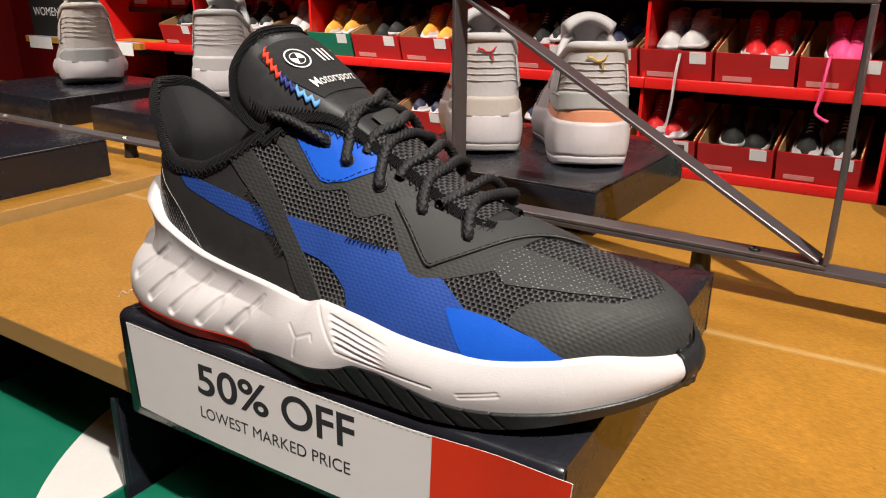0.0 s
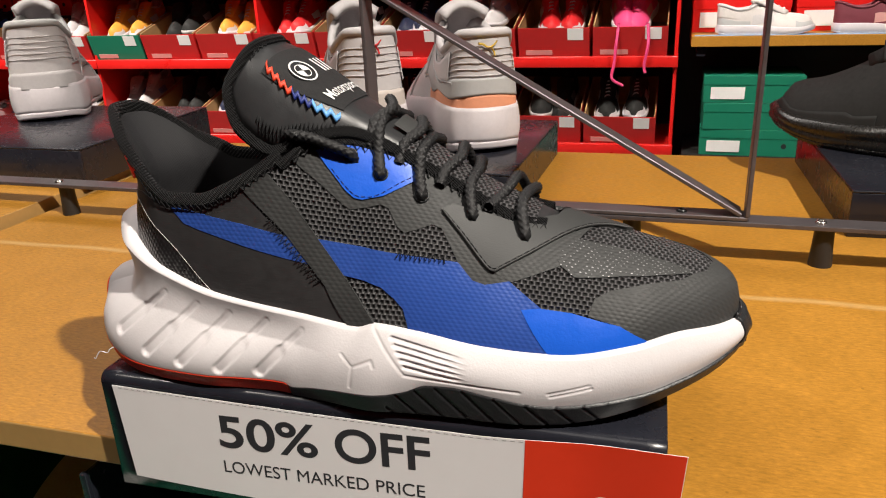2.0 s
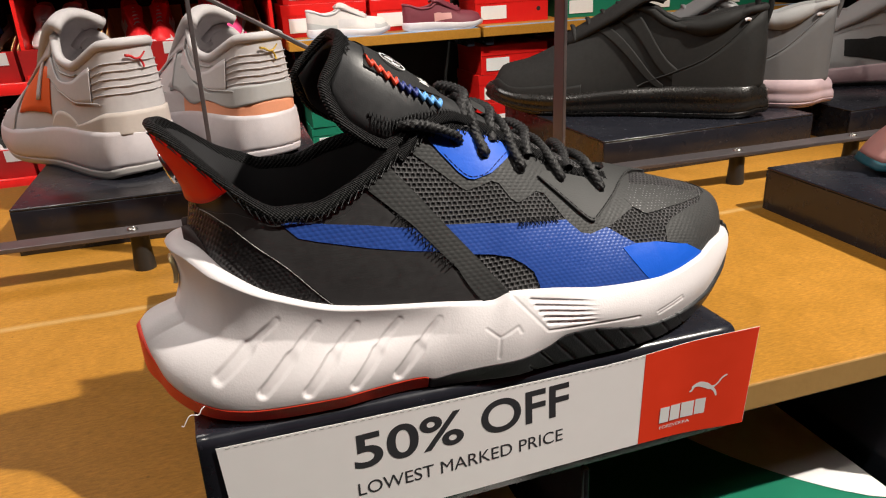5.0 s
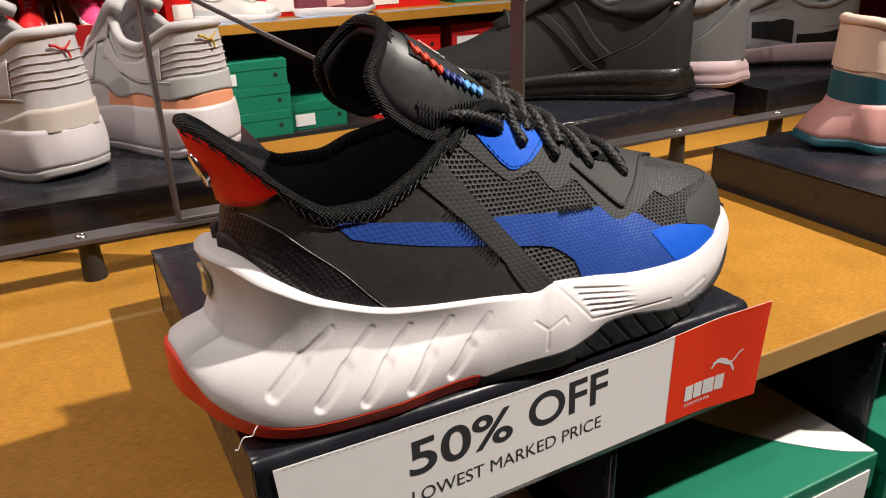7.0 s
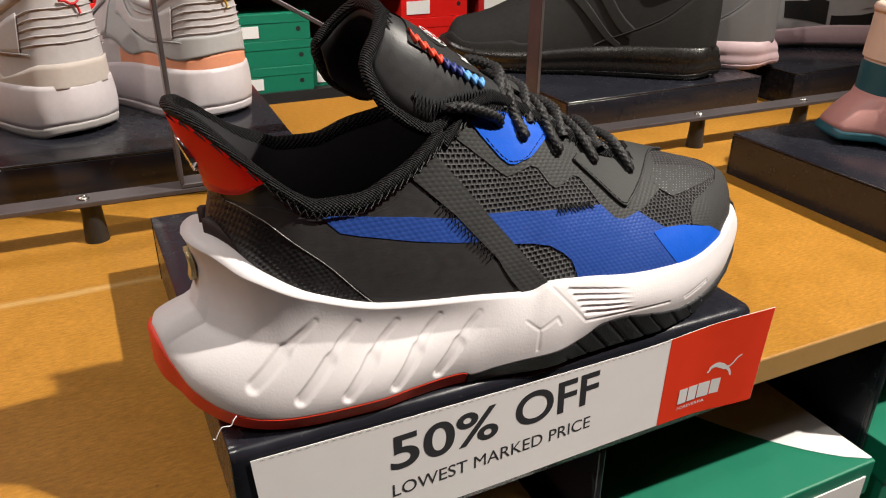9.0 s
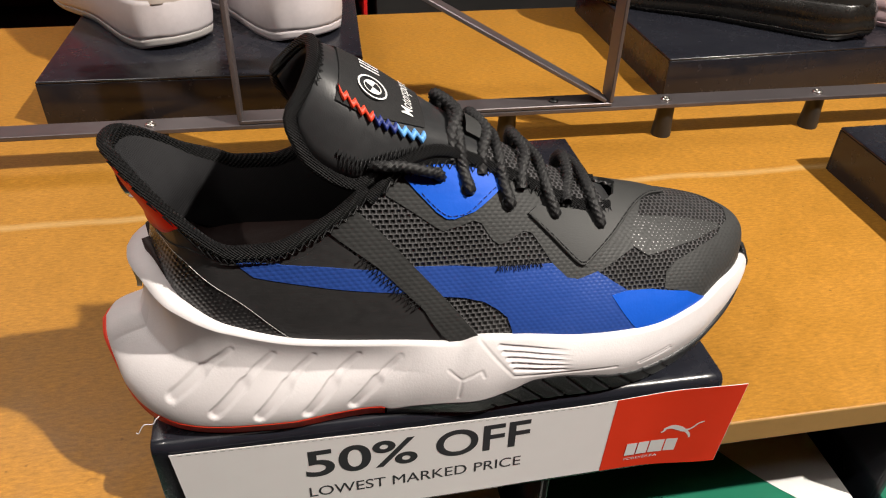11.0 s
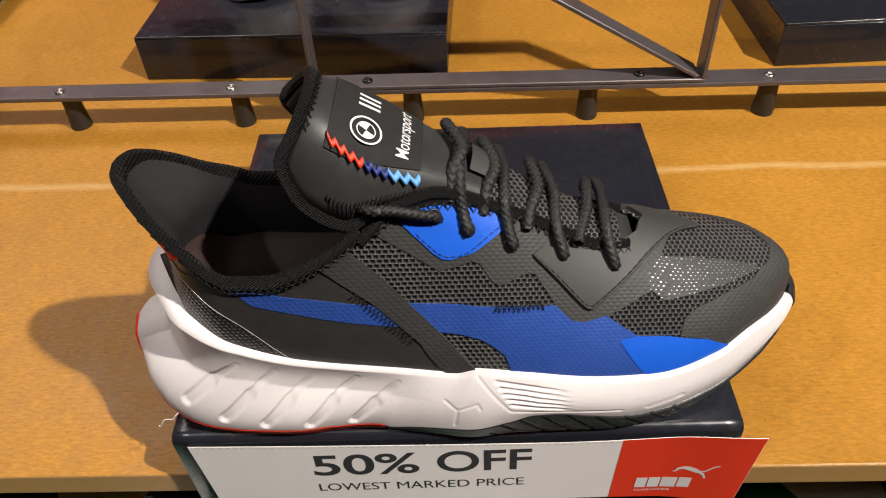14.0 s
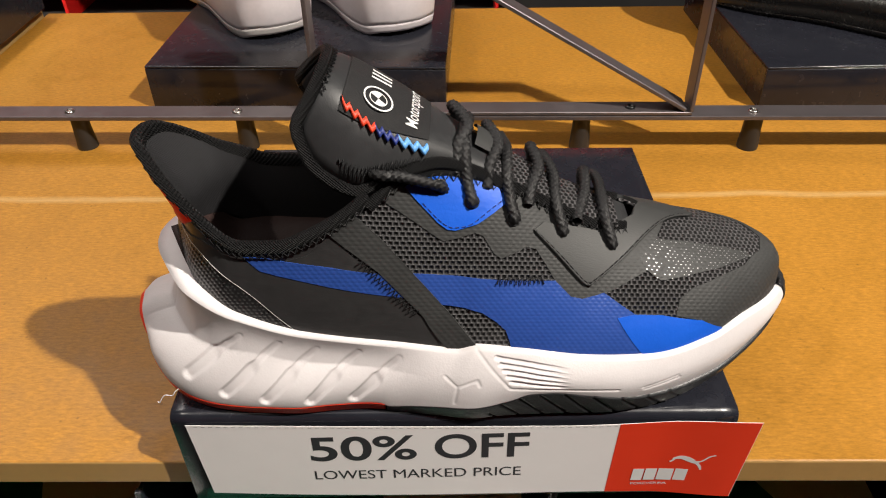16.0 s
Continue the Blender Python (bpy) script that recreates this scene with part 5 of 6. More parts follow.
def relief(x, z):
    """How deep the outer wall of the sole is cut at x, z."""
    d = 0.0
    for a, b in GROOVES:
        r, t = seg_dist(x, z, a, b)
        q = smooth01((t - 0.48) / 0.13)
        w = 0.0037 * (1 - q) + 0.0024 * q
        d = max(d, (0.0016 * (1 - q) + 0.0009 * q * (1 - 0.7 * smooth01((t - 0.75) / 0.25))) * (1 - smooth01((r - w * 0.42) / (w * 0.58))))
    for a, b in FLUTES:
        r, t = seg_dist(x, z, a, b)
        d = max(d, 0.0011 * (1 - smooth01((r - 0.0004) / 0.0009)) * (1 - smooth01((t - 0.6) / 0.4)))
    for a, b in (((0.004, 0.0880), (0.0205, 0.0690)), ((0.0205, 0.0690), (0.075, 0.0655)), ((-0.012, 0.0750), (-0.006, 0.0700)), ((-0.006, 0.0700), (-0.0075, 0.0600)), ((-0.006, 0.0700), (0.004, 0.0745)), ((0.088, 0.0650), (0.106, 0.0690)), ((0.089, 0.0635), (0.107, 0.0675)), ((0.004, 0.0745), (0.0052, 0.0715))):
        r, t = seg_dist(x, z, a, b)
        d = max(d, 0.0004 * (1 - smooth01((r - 0.0002) / 0.0009)))
    return d


def loop_points(n):
    """Stations round the foot: outer side from heel to toe, then the inner side back."""
    us = [(1 - math.cos(math.pi * i / n)) / 2 for i in range(n + 1)]
    return [(u, 0) for u in us] + [(u, 1) for u in us[::-1][1:-1]]


def station(u, side, v):
    """A point of the sole's wall: v from 0 (welt) to 1 (lower white edge)."""
    xt = HEEL_X + (TOE_X - HEEL_X) * u
    xb = -0.1755 + (0.1755 + 0.1755) * u
    ty, by = (LAT_Y(xt), FOOT_LAT(xb)) if side == 0 else (MED_Y(xt), FOOT_MED(xb))
    e = 0.0015
    xa, xc = max(xt - e, HEEL_X), min(xt + e, TOE_X)
    f = LAT_Y if side == 0 else MED_Y
    tx, tyy = xc - xa, f(xc) - f(xa)
    L = math.hypot(tx, tyy) or 1.0
    nx, ny = (tyy / L, -tx / L) if side == 0 else (-tyy / L, tx / L)
    if u <= 0.0:
        nx, ny = -1.0, 0.0
    if u >= 1.0:
        nx, ny = 1.0, 0.0
    lip, zb = LIP(xt), BITE_Z(xt)
    if v < 0.08:
        k = v / 0.08
        return Vector((toe(xt + nx * lip * (k - 0.25), ty), ty + ny * lip * (k - 0.25), zb + 0.0008 * math.sin(k * math.pi) - 0.0012 * k))
    k = (v - 0.08) / 0.92
    topx, topy, topz = xt + nx * lip, ty + ny * lip, zb - 0.0012
    w = WAIST(xt)
    low = WHITE_LOW(xb)
    kc = min(0.80, max(0.20, (topz - CREASE(xb)) / (topz - low)))
    q = max(0.0, (k - kc) / (1 - kc))
    skirt = 0.04 * k / kc if k < kc else 0.04 + 0.96 * (1 - (1 - q) ** 1.9)
    f_k = w * skirt + (1 - w) * k ** 0.8
    inward = w * (0.0012 + 0.0030 * (1 - smooth01((u - 0.02) / 0.06))) * math.sin(min(k / kc, 1.0) * math.pi)
    z = topz + (low - topz) * k
    x, y = topx + (xb - topx) * f_k - nx * inward, topy + (by - topy) * f_k - ny * inward
    bulge = 0.0025 * (1 - w) * math.sin(k * math.pi) + 0.0014 * w * math.sin(q * math.pi)
    x, y = x + nx * bulge, y + ny * bulge
    cut = relief(x, z) if side == 0 and 0.04 < u < 0.85 else 0.0
    return Vector((toe(x - nx * cut, y), y - ny * cut, z))


def midsole():
    rows = []
    for u, side in loop_points(780):
        rows.append([station(u, side, v) for v in [0, 0.02, 0.04, 0.06, 0.08] + [0.08 + 0.92 * k / 68 for k in range(1, 69)]])
    bm = grid_mesh(rows, closed_u=True)
    bm.verts.ensure_lookup_table()
    m = 73
    n = len(rows)
    bm.faces.new([bm.verts[i * m + m - 1] for i in range(n)])
    bmesh.ops.recalc_face_normals(bm, faces=bm.faces)
    return bm


sole = shoe_part("midsole", midsole(), WHITE_FOAM, "sculpted white foam midsole with slanted grooves")


def outsole(u0, u1, name, material, label):
    """The rubber below the foam, between two stations."""
    rows = []
    us = [u for u in [i / 900 for i in range(901)] if u0 <= u <= u1]
    loop = [(u, 0) for u in us] + [(u, 1) for u in us[::-1]]
    if u0 == 0.0:
        loop = loop[:-1]
    if u1 == 1.0:
        loop = [q for i, q in enumerate(loop) if not (q == (1.0, 1))]
    for u, side in loop:
        xb = -0.1755 + 0.351 * u
        y = FOOT_LAT(xb) if side == 0 else FOOT_MED(xb)
        c = 0.055 + (0.015 if xb > 0 else 0.0)
        out = 0.0003 + 0.0024 * smooth01((u - 0.62) / 0.25)
        s = -1 if side == 0 else 1
        zl, zg = WHITE_LOW(xb), GROUND(xb)
        def lug(z):
            if side or material is not BLACK_RUBBER or not 0.010 < xb < 0.115:
                return 0.0
            ph = ((xb - 0.010 + (z - 0.0434) * 0.9) / 0.0125) % 1.0
            return 0.0010 * (1 - smooth01((abs(ph - 0.5) - 0.03) / 0.06))
        xo = -0.0022 * (1 - smooth01(u / 0.020)) if u < 0.020 else (0.0012 if u > 0.996 else 0.0)
        xt, tuck = toe(xb, y), 0.0030 if material is RED_RUBBER else 0.0024
        rows.append([(xt, y + (c - y) * 0.02, zl + 0.0006), (xt + xo, y + s * out, zl - 0.0002), *[(xt + xo, y + s * (out - lug(zl + (zg - zl) * q) - tuck * q), zl + (zg - zl) * q) for q in (0.08, 0.16, 0.24, 0.32, 0.4, 0.48, 0.56, 0.64, 0.72, 0.8, 0.88, 0.94)], (xt, y - s * (tuck + 0.0012), zg + 0.0002), (xt, y - s * (tuck + 0.004), zg)])
    bm = grid_mesh(rows, closed_u=True)
    bm.verts.ensure_lookup_table()
    n = len(rows)
    bm.faces.new([bm.verts[i * 16 + 15] for i in range(n)])
    bm.faces.new([bm.verts[i * 16] for i in range(n)][::-1])
    bmesh.ops.recalc_face_normals(bm, faces=bm.faces)
    return shoe_part(name, bm, material, label)


outsole(0.0, 0.376, "heel_outsole", RED_RUBBER, "red rubber heel outsole")
outsole(0.378, 1.0, "forefoot_outsole", BLACK_RUBBER, "black rubber forefoot outsole with lugs")


# ---- the sneaker: overlays on the outside ----
from mathutils.geometry import delaunay_2d_cdt


def angle_at(x, z):
    zb, n = BITE_Z(x) - 0.004, POWER(x)
    return math.asin(min(1.0, max(0.0, (z - zb) / (TOP_Z(x) - zb))) ** (n / 2))


def dense(poly, step=0.0016):
    """Corner points with the straight runs between them filled in; angles weigh 5 cm a radian."""
    out = []
    for i, (x, a) in enumerate(poly):
        x2, a2 = poly[(i + 1) % len(poly)]
        n = max(1, int(math.hypot(x2 - x, (a2 - a) * 0.05) / step))
        if 0 < max(a, a2) < 1.25 and min(a, a2) > 0.03 and max(x, x2) < 0.15:
            z, z2 = upper(x, a).z, upper(x2, a2).z
            out += [(x + (x2 - x) * k / n, angle_at(x + (x2 - x) * k / n, z + (z2 - z) * k / n)) for k in range(n)]
        else:
            out += [(x + (x2 - x) * k / n, a + (a2 - a) * k / n) for k in range(n)]
    return out


def inside(x, a, poly):
    c = False
    for i, (x1, a1) in enumerate(poly):
        x2, a2 = poly[i - 1]
        if (a1 > a) != (a2 > a) and x < (x2 - x1) * (a - a1) / (a2 - a1) + x1:
            c = not c
    return c


def patch(name, poly, lift, material, label="", rim=True, step=0.0026, parent=None):
    """A film cut to an outline and laid on the upper, its rim turned down."""
    edge = dense(poly)
    co = [Vector((x, a * 0.05)) for x, a in edge]
    n = len(co)
    xs, ys = [c.x for c in co], [c.y for c in co]
    x = min(xs) + step / 2
    while x < max(xs):
        y = min(ys) + step / 2
        while y < max(ys):
            if inside(x, y / 0.05, edge) and min((c.x - x) ** 2 + (c.y - y) ** 2 for c in co) > (0.45 * step) ** 2:
                co.append(Vector((x, y)))
            y += step
        x += step
    vs, es, fs, *_ = delaunay_2d_cdt(co, [(i, (i + 1) % n) for i in range(n)], [], 1, 1e-7)
    bm = bmesh.new()
    bv = [bm.verts.new(upper(v.x, min(max(v.y / 0.05, 0.0), math.pi), lift)) for v in vs]
    for f in fs:
        try:
            bm.faces.new([bv[i] for i in f])
        except ValueError:
            pass
    if rim:
        border = [e for e in bm.edges if len(e.link_faces) == 1]
        low = {}
        for e in border:
            for v in e.verts:
                if v not in low:
                    q = vs[bv.index(v)]
                    low[v] = bm.verts.new(upper(q.x, min(max(q.y / 0.05, 0.0), math.pi), -0.0004))
        for e in border:
            a, b = e.verts
            e.smooth = False
            bm.faces.new([a, b, low[b], low[a]])
    bmesh.ops.recalc_face_normals(bm, faces=bm.faces)
    if bm.faces and sum(1 if f.normal.dot(f.calc_center_median() - Vector((0.03, 0.062, 0.07))) > 0 else -1 for f in bm.faces) < 0:
        bmesh.ops.reverse_faces(bm, faces=bm.faces)
    ob = shoe_part(name, bm, material, label, parent)
    return ob


def along(points, lift, n=24):
    """A line on the upper through (x, a) points."""
    out = []
    sp = spline([(x, a * 0.05, 0) for x, a in points], max(2, n // max(1, len(points) - 1)))
    return [upper(p.x, min(max(p.y / 0.05, 0.0), math.pi), lift) for p in sp]


def stitches(name, points, lift, material, gap=0.0024, length=0.0016, radius=0.00028, parent=None):
    """A row of short stitches along a line on the upper."""
    line = along(points, lift, 160)
    bm = bmesh.new()
    run = 0.0
    start = None
    for a, b in zip(line, line[1:]):
        run += (b - a).length
        if start is None and run >= gap - length:
            start, run = b, 0.0
        elif start is not None and run >= length:
            mid = (start + b) / 2
            tube([start, mid, b], radius, 5, bm=bm)
            start, run = None, 0.0
    return shoe_part(name, bm, material, parent=parent)


def zigzag(name, points, lift, width, pitch, radius, material, parent=None, jitter=0.0):
    line = along(points, lift, 200)
    rnd = random.Random(5)
    pts, run, side = [], 0.0, 1
    for a, b in zip(line, line[1:]):
        run += (b - a).length
        if run >= pitch:
            run = 0.0
            t = (b - a).normalized()
            nrm = (b - Vector((b.x, 0.07, 0.07))).normalized()
            pts.append(b + t.cross(nrm).normalized() * side * width / 2 * (1 + jitter * rnd.uniform(-1, 1)))
            side = -side
    return shoe_part(name, tube(pts, radius, 5), material, parent=parent)


CARBON_POLY = [(-0.1470, 0.02), (-0.1470, 0.300), (-0.1424, 0.262), (-0.1274, 0.290), (-0.1039, 0.221), (-0.0826, 0.060), (-0.083, 0.0), (-0.110, 0.0), (-0.13, 0.0), (-0.1440, 0.0)]
patch("carbon_panel", CARBON_POLY, 0.0003, CARBON, "black carbon-weave heel panel")
QUARTER = [(-0.1424, 0.262), (-0.1267, 0.345), (-0.1138, 0.365), (-0.1025, 0.372), (-0.0891, 0.390), (-0.0751, 0.440), (-0.0640, 0.530), (-0.0536, 0.488), (-0.0434, 0.474), (-0.0225, 0.329), (-0.0045, 0.0), (-0.0465, 0.0), (-0.0830, 0.0), (-0.0826, 0.062), (-0.1039, 0.223), (-0.1274, 0.292)]
patch("quarter_panel", QUARTER, 0.0005, BLACK_SYN, "smooth brushed black quarter panel")
FILM = [(-0.0406, 0.784), (-0.0275, 0.789), (-0.0155, 0.766), (-0.0119, 0.76), (-0.0041, 0.805), (0.0027, 0.845), (0.0066, 0.841), (0.0118, 0.758), (0.0154, 0.742), (0.0215, 0.793), (0.0277, 0.857), (0.0321, 0.859), (0.0368, 0.78), (0.0417, 0.688), (0.0494, 0.604), (0.0552, 0.601), (0.0662, 0.666), (0.0884, 0.875), (0.0960, 1.10), (0.0850, 1.20), (0.0720, 1.18), (0.0600, 1.18), (0.0472, 1.21), (0.0323, 1.25), (0.0204, 1.27), (0.0056, 1.24), (-0.0119, 1.13), (-0.0262, 0.98), (-0.0363, 0.851)]
patch("eyestay_film", FILM, 0.0005, GREY_FILM, "dark grey textured film with a zigzag edge")
patch("blue_stripe", [(-0.1049, 0.373), (-0.1012, 0.385), (-0.0812, 0.405), (-0.065, 0.421), (-0.0509, 0.449), (-0.0378, 0.497), (-0.0275, 0.421), (-0.0442, 0.385), (-0.066, 0.346), (-0.0901, 0.343), (-0.098, 0.342)], 0.0008, BLUE, "blue textured side stripe")
patch("blue_panel", [(-0.0294, 0.539), (0.0017, 0.596), (0.0417, 0.688), (0.0494, 0.604), (0.0552, 0.601), (0.0662, 0.666), (0.0746, 0.591), (0.0831, 0.509), (0.0950, 0.02), (0.0935, 0.0), (0.0752, 0.0), (0.0573, 0.0), (0.0281, 0.0), (0.0212, 0.02), (0.0202, 0.165), (0.0178, 0.286), (0.0131, 0.342), (0.0063, 0.392), (-0.0022, 0.425), (-0.0163, 0.428)], 0.0007, BLUE, "blue scale-textured side panel")
patch("toe_flash", [(0.0729, 0.487), (0.0816, 0.518), (0.0954, 0.513), (0.1176, 0.376), (0.1305, 0.155), (0.128, 0.0), (0.115, 0.0), (0.0915, 0.0)], 0.0010, BRIGHT_BLUE, "plain bright blue flash beside the toe")
patch("strap", [(-0.0651, 0.535), (-0.0518, 0.640), (-0.0394, 0.627), (-0.0266, 0.55), (-0.0108, 0.404), (0.0057, 0.04), (0.0057, 0.0), (-0.0053, 0.0), (-0.0224, 0.339), (-0.0432, 0.491)], 0.0013, GREY_FILM, "dark diagonal side strap")
patch("toe_film", [(0.0587, 0.696), (0.0796, 0.991), (0.1018, 1.418), (0.0951, 1.154), (0.0852, 0.956), (0.0889, 0.869), (0.0672, 0.664)], 0.0006, GREY_FILM, "dark grey film beside the toe mesh")
PERF = [(0.0951, 1.154), (0.1104, 1.177), (0.1293, 1.182), (0.1469, 1.124), (0.1486, 1.05), (0.1341, 0.938), (0.1174, 0.865), (0.1051, 0.821), (0.0955, 0.795), (0.0883, 0.869), (0.0852, 0.956)]
perf = patch("perforated_panel", PERF, 0.0007, GREY_FILM, "dark grey panel with shiny dots")
patch("toe_cap", [(0.0927, 2.20), (0.1163, 2.18), (0.135, 2.05), (0.150, 1.85), (0.1575, 1.57), (0.1555, 1.208), (0.1448, 0.918), (0.1283, 0.816), (0.1122, 0.718), (0.1052, 0.637), (0.103, 0.491), (0.1176, 0.376), (0.1305, 0.155), (0.1310, 0.0), (0.145, 0.0), (0.160, 0.0), (0.1711, 0.0), (0.1711, 1.57), (0.1711, math.pi), (0.15, math.pi), (0.12, 2.9), (0.0927, 2.55)], 0.0005, GREY_FILM, "dark grey toe cap film")
patch("saddle", [(0.0308, 0.981), (0.0356, 1.05), (0.0484, 1.085), (0.0628, 1.11), (0.0719, 1.18), (0.0833, 1.36), (0.0885, 1.70), (0.0833, 1.95), (0.0719, 2.05), (0.0628, 2.1), (0.0579, 2.40), (0.0800, 2.25), (0.1000, 1.95), (0.1150, 1.76), (0.1190, 1.66), (0.1161, 1.60), (0.1018, 1.40), (0.0796, 0.991), (0.0616, 0.732), (0.0579, 0.699), (0.0537, 0.725), (0.0422, 0.859)], 0.0018, BRUSHED, "raised brushed black vamp saddle")
EYESTAY = [(-0.0299, 0.915), (-0.0242, 0.889), (-0.015, 0.84), (-0.0104, 0.825), (-0.0065, 0.835), (0.0036, 0.897), (0.0194, 1.136), (0.0193, 1.19), (0.011, 1.19), (-0.0034, 1.17), (-0.0177, 1.06), (-0.0235, 0.99)]
eyestay = patch("eyestay_flash", EYESTAY, 0.0012, BRIGHT_BLUE, "bright blue stitched lace panel")


def shrink(poly, k):
    cx, ca = sum(p[0] for p in poly) / len(poly), sum(p[1] for p in poly) / len(poly)
    return [(cx + (x - cx) * k, ca + (a - ca) * k) for x, a in poly]


STITCH_BLUE = mat("blue_thread", (0.004, 0.02, 0.16), 0.6)
stitches("stitching", shrink(EYESTAY, 0.90)[1:7], 0.0013, STITCH_BLUE, 0.0030, 0.0020, 0.0003, eyestay)
saddle_line = [(0.0330, 0.965), (0.0432, 0.868), (0.0543, 0.742), (0.0579, 0.718), (0.0610, 0.742), (0.0785, 0.991), (0.1005, 1.395), (0.1130, 1.58)]
stitches("stitching", saddle_line, 0.0020, THREAD, 0.0026, 0.0018, 0.00035)
shoe_part("saddle_ridge", tube(along([(0.0316, 0.975), (0.0425, 0.862), (0.0539, 0.732), (0.0579, 0.706), (0.0614, 0.738), (0.0792, 0.991), (0.1014, 1.40), (0.1160, 1.605)], 0.0016, 90), 0.0007, 6), BRUSHED)
zigzag("zigzag_stitch", [(-0.0515, 0.497), (-0.0385, 0.440), (-0.0255, 0.345)], 0.0016, 0.0034, 0.0011, 0.00042, THREAD, jitter=0.2)
zigzag("zigzag_stitch", [(0.0120, 0.607), (0.0240, 0.638), (0.0358, 0.675)], 0.0011, 0.0036, 0.0011, 0.00042, THREAD, jitter=0.2)
shoe_part("seam", tube(along([(-0.1424, 0.262), (-0.1274, 0.291), (-0.1039, 0.222), (-0.0826, 0.061)], 0.0006, 60), 0.00014, 5), GREY_CLEAR)

bm = bmesh.new()
rnd = random.Random(3)
for i in range(24):
    for j in range(13):
        x, a = 0.0885 + 0.0026 * i + (j % 2) * 0.0013, 0.815 + 0.030 * j
        if inside(x, a, PERF) and rnd.random() < 0.72:
            p = upper(x, a, 0.0009)
            r = rnd.uniform(0.00015, 0.00036)
            e1 = (upper(x + 0.001, a, 0.0009) - p).normalized()
            e2 = (upper(x, a + 0.02, 0.0009) - p).normalized()
            bm.faces.new([bm.verts.new(p + (e1 * 1.6 * math.cos(k * math.pi / 3) + e2 * math.sin(k * math.pi / 3)) * r) for k in range(6)])
shoe_part("dot", bm, mat("silver_print", (0.30, 0.30, 0.31), 0.35, 0.5, vary=0.2), "shiny silver dots", perf)["kind"] = "stuff"

# collar and throat binding
rows = []
for side, xs in ((0, spaced(0.079, HEEL_X, 150)), (1, spaced(HEEL_X, 0.079, 150)[1:])):
    for x in xs:
        e = edge_angle(x, side)
        per = max(0.012, (upper(x, e) - upper(x, e - 0.05)).length / 0.05)
        row = []
        for drop, lift in ((0.0052, -0.0004), (0.0050, 0.0012), (0.0036, 0.0019), (0.0020, 0.0025), (0.0006, 0.0027), (-0.0012, 0.0016), (-0.0018, -0.0006), (-0.0008, -0.0028), (0.0014, -0.0034), (0.0040, -0.0032)):
            a = min(e - drop / per, math.pi / 2)
            row.append(upper(x, a if side == 0 else math.pi - a, lift))
        rows.append(row)
shoe_part("collar_binding", grid_mesh(rows), BINDING, "ribbed black collar binding")


def edge_zigzag(x0, x1, drop, amp, pitch, side=0):
    pts, x, k = [], x0, 0
    while x < x1:
        e = edge_angle(x)
        d = (drop + (amp if k % 2 else 0)) / max(0.03, (upper(x, e) - upper(x, e - 0.05)).length / 0.05)
        a = e - d
        pts.append(upper(x, a if side == 0 else math.pi - a, 0.0011 if k % 2 else 0.0026))
        x += pitch
        k += 1
    return pts


shoe_part("binding_stitch", tube(edge_zigzag(-0.1465, -0.045, 0.0036, 0.0034, 0.0017), 0.00042, 5), THREAD)
shoe_part("binding_stitch", tube(edge_zigzag(-0.040, 0.080, 0.0036, 0.0034, 0.0019), 0.00042, 5), THREAD)

# padded lining and insole
rows = []
for side, xs in ((0, spaced(0.03, HEEL_X, 70)), (1, spaced(HEEL_X, 0.03, 70)[1:])):
    for x in xs:
        e = edge_angle(x, side)
        row = []
        for k in range(15):
            a = e * (1 - k / 14) + 0.10 * k / 14
            depth = 0.0022 + 0.0050 * math.sin(min(1.0, k / 7) * math.pi / 2) * (1 - 0.5 * k / 14)
            row.append(upper(x, a if side == 0 else math.pi - a, -depth))
        rows.append(row)
shoe_part("lining", grid_mesh(rows), LINING, "padded black heel lining")
rows = []
for x in spaced(-0.1450, -0.02, 50):
    y0, y1 = LAT_Y(max(x, -0.1465)) + 0.0065, MED_Y(max(x, -0.1465)) - 0.0065
    if y1 < y0:
        y0 = y1 = (y0 + y1) / 2
    cup = 0.020 * smooth01((-0.122 - x) / 0.023)
    rows.append([(x, y0 + (y1 - y0) * k / 12, 0.1035 + 0.012 * abs(k / 6 - 1) ** 3 + cup - 0.010 * smooth01((x + 0.05) / 0.1)) for k in range(13)])
thick(shoe_part("insole", grid_mesh(rows), INSOLE, "dull reddish-brown insole"), 0.004)

# heel pull patch, badge, gold plate
rows = []
for side, xs in ((0, spaced(-0.125, HEEL_X, 30)), (1, spaced(HEEL_X, -0.125, 30)[1:])):
    for x in xs:
        zl = 0.1480 + 0.0090 * smooth01((x + 0.1475) / 0.024) ** 1.5
        zh = max(zl + 0.0003, EDGE_Z(x) - 0.0030)
        rows.append([upper(x, angle_at(x, zl + (zh - zl) * k / 8) if side == 0 else math.pi - angle_at(x, zl + (zh - zl) * k / 8), 0.0012) for k in range(9)])
RED_FILM = mat("red_film", (0.88, 0.013, 0.007), 0.5, vary=0.05, spec=0.2)
heel_patch = thick(shoe_part("heel_patch", grid_mesh(rows), RED_FILM, "bright red heel patch"), 0.0012, 0)


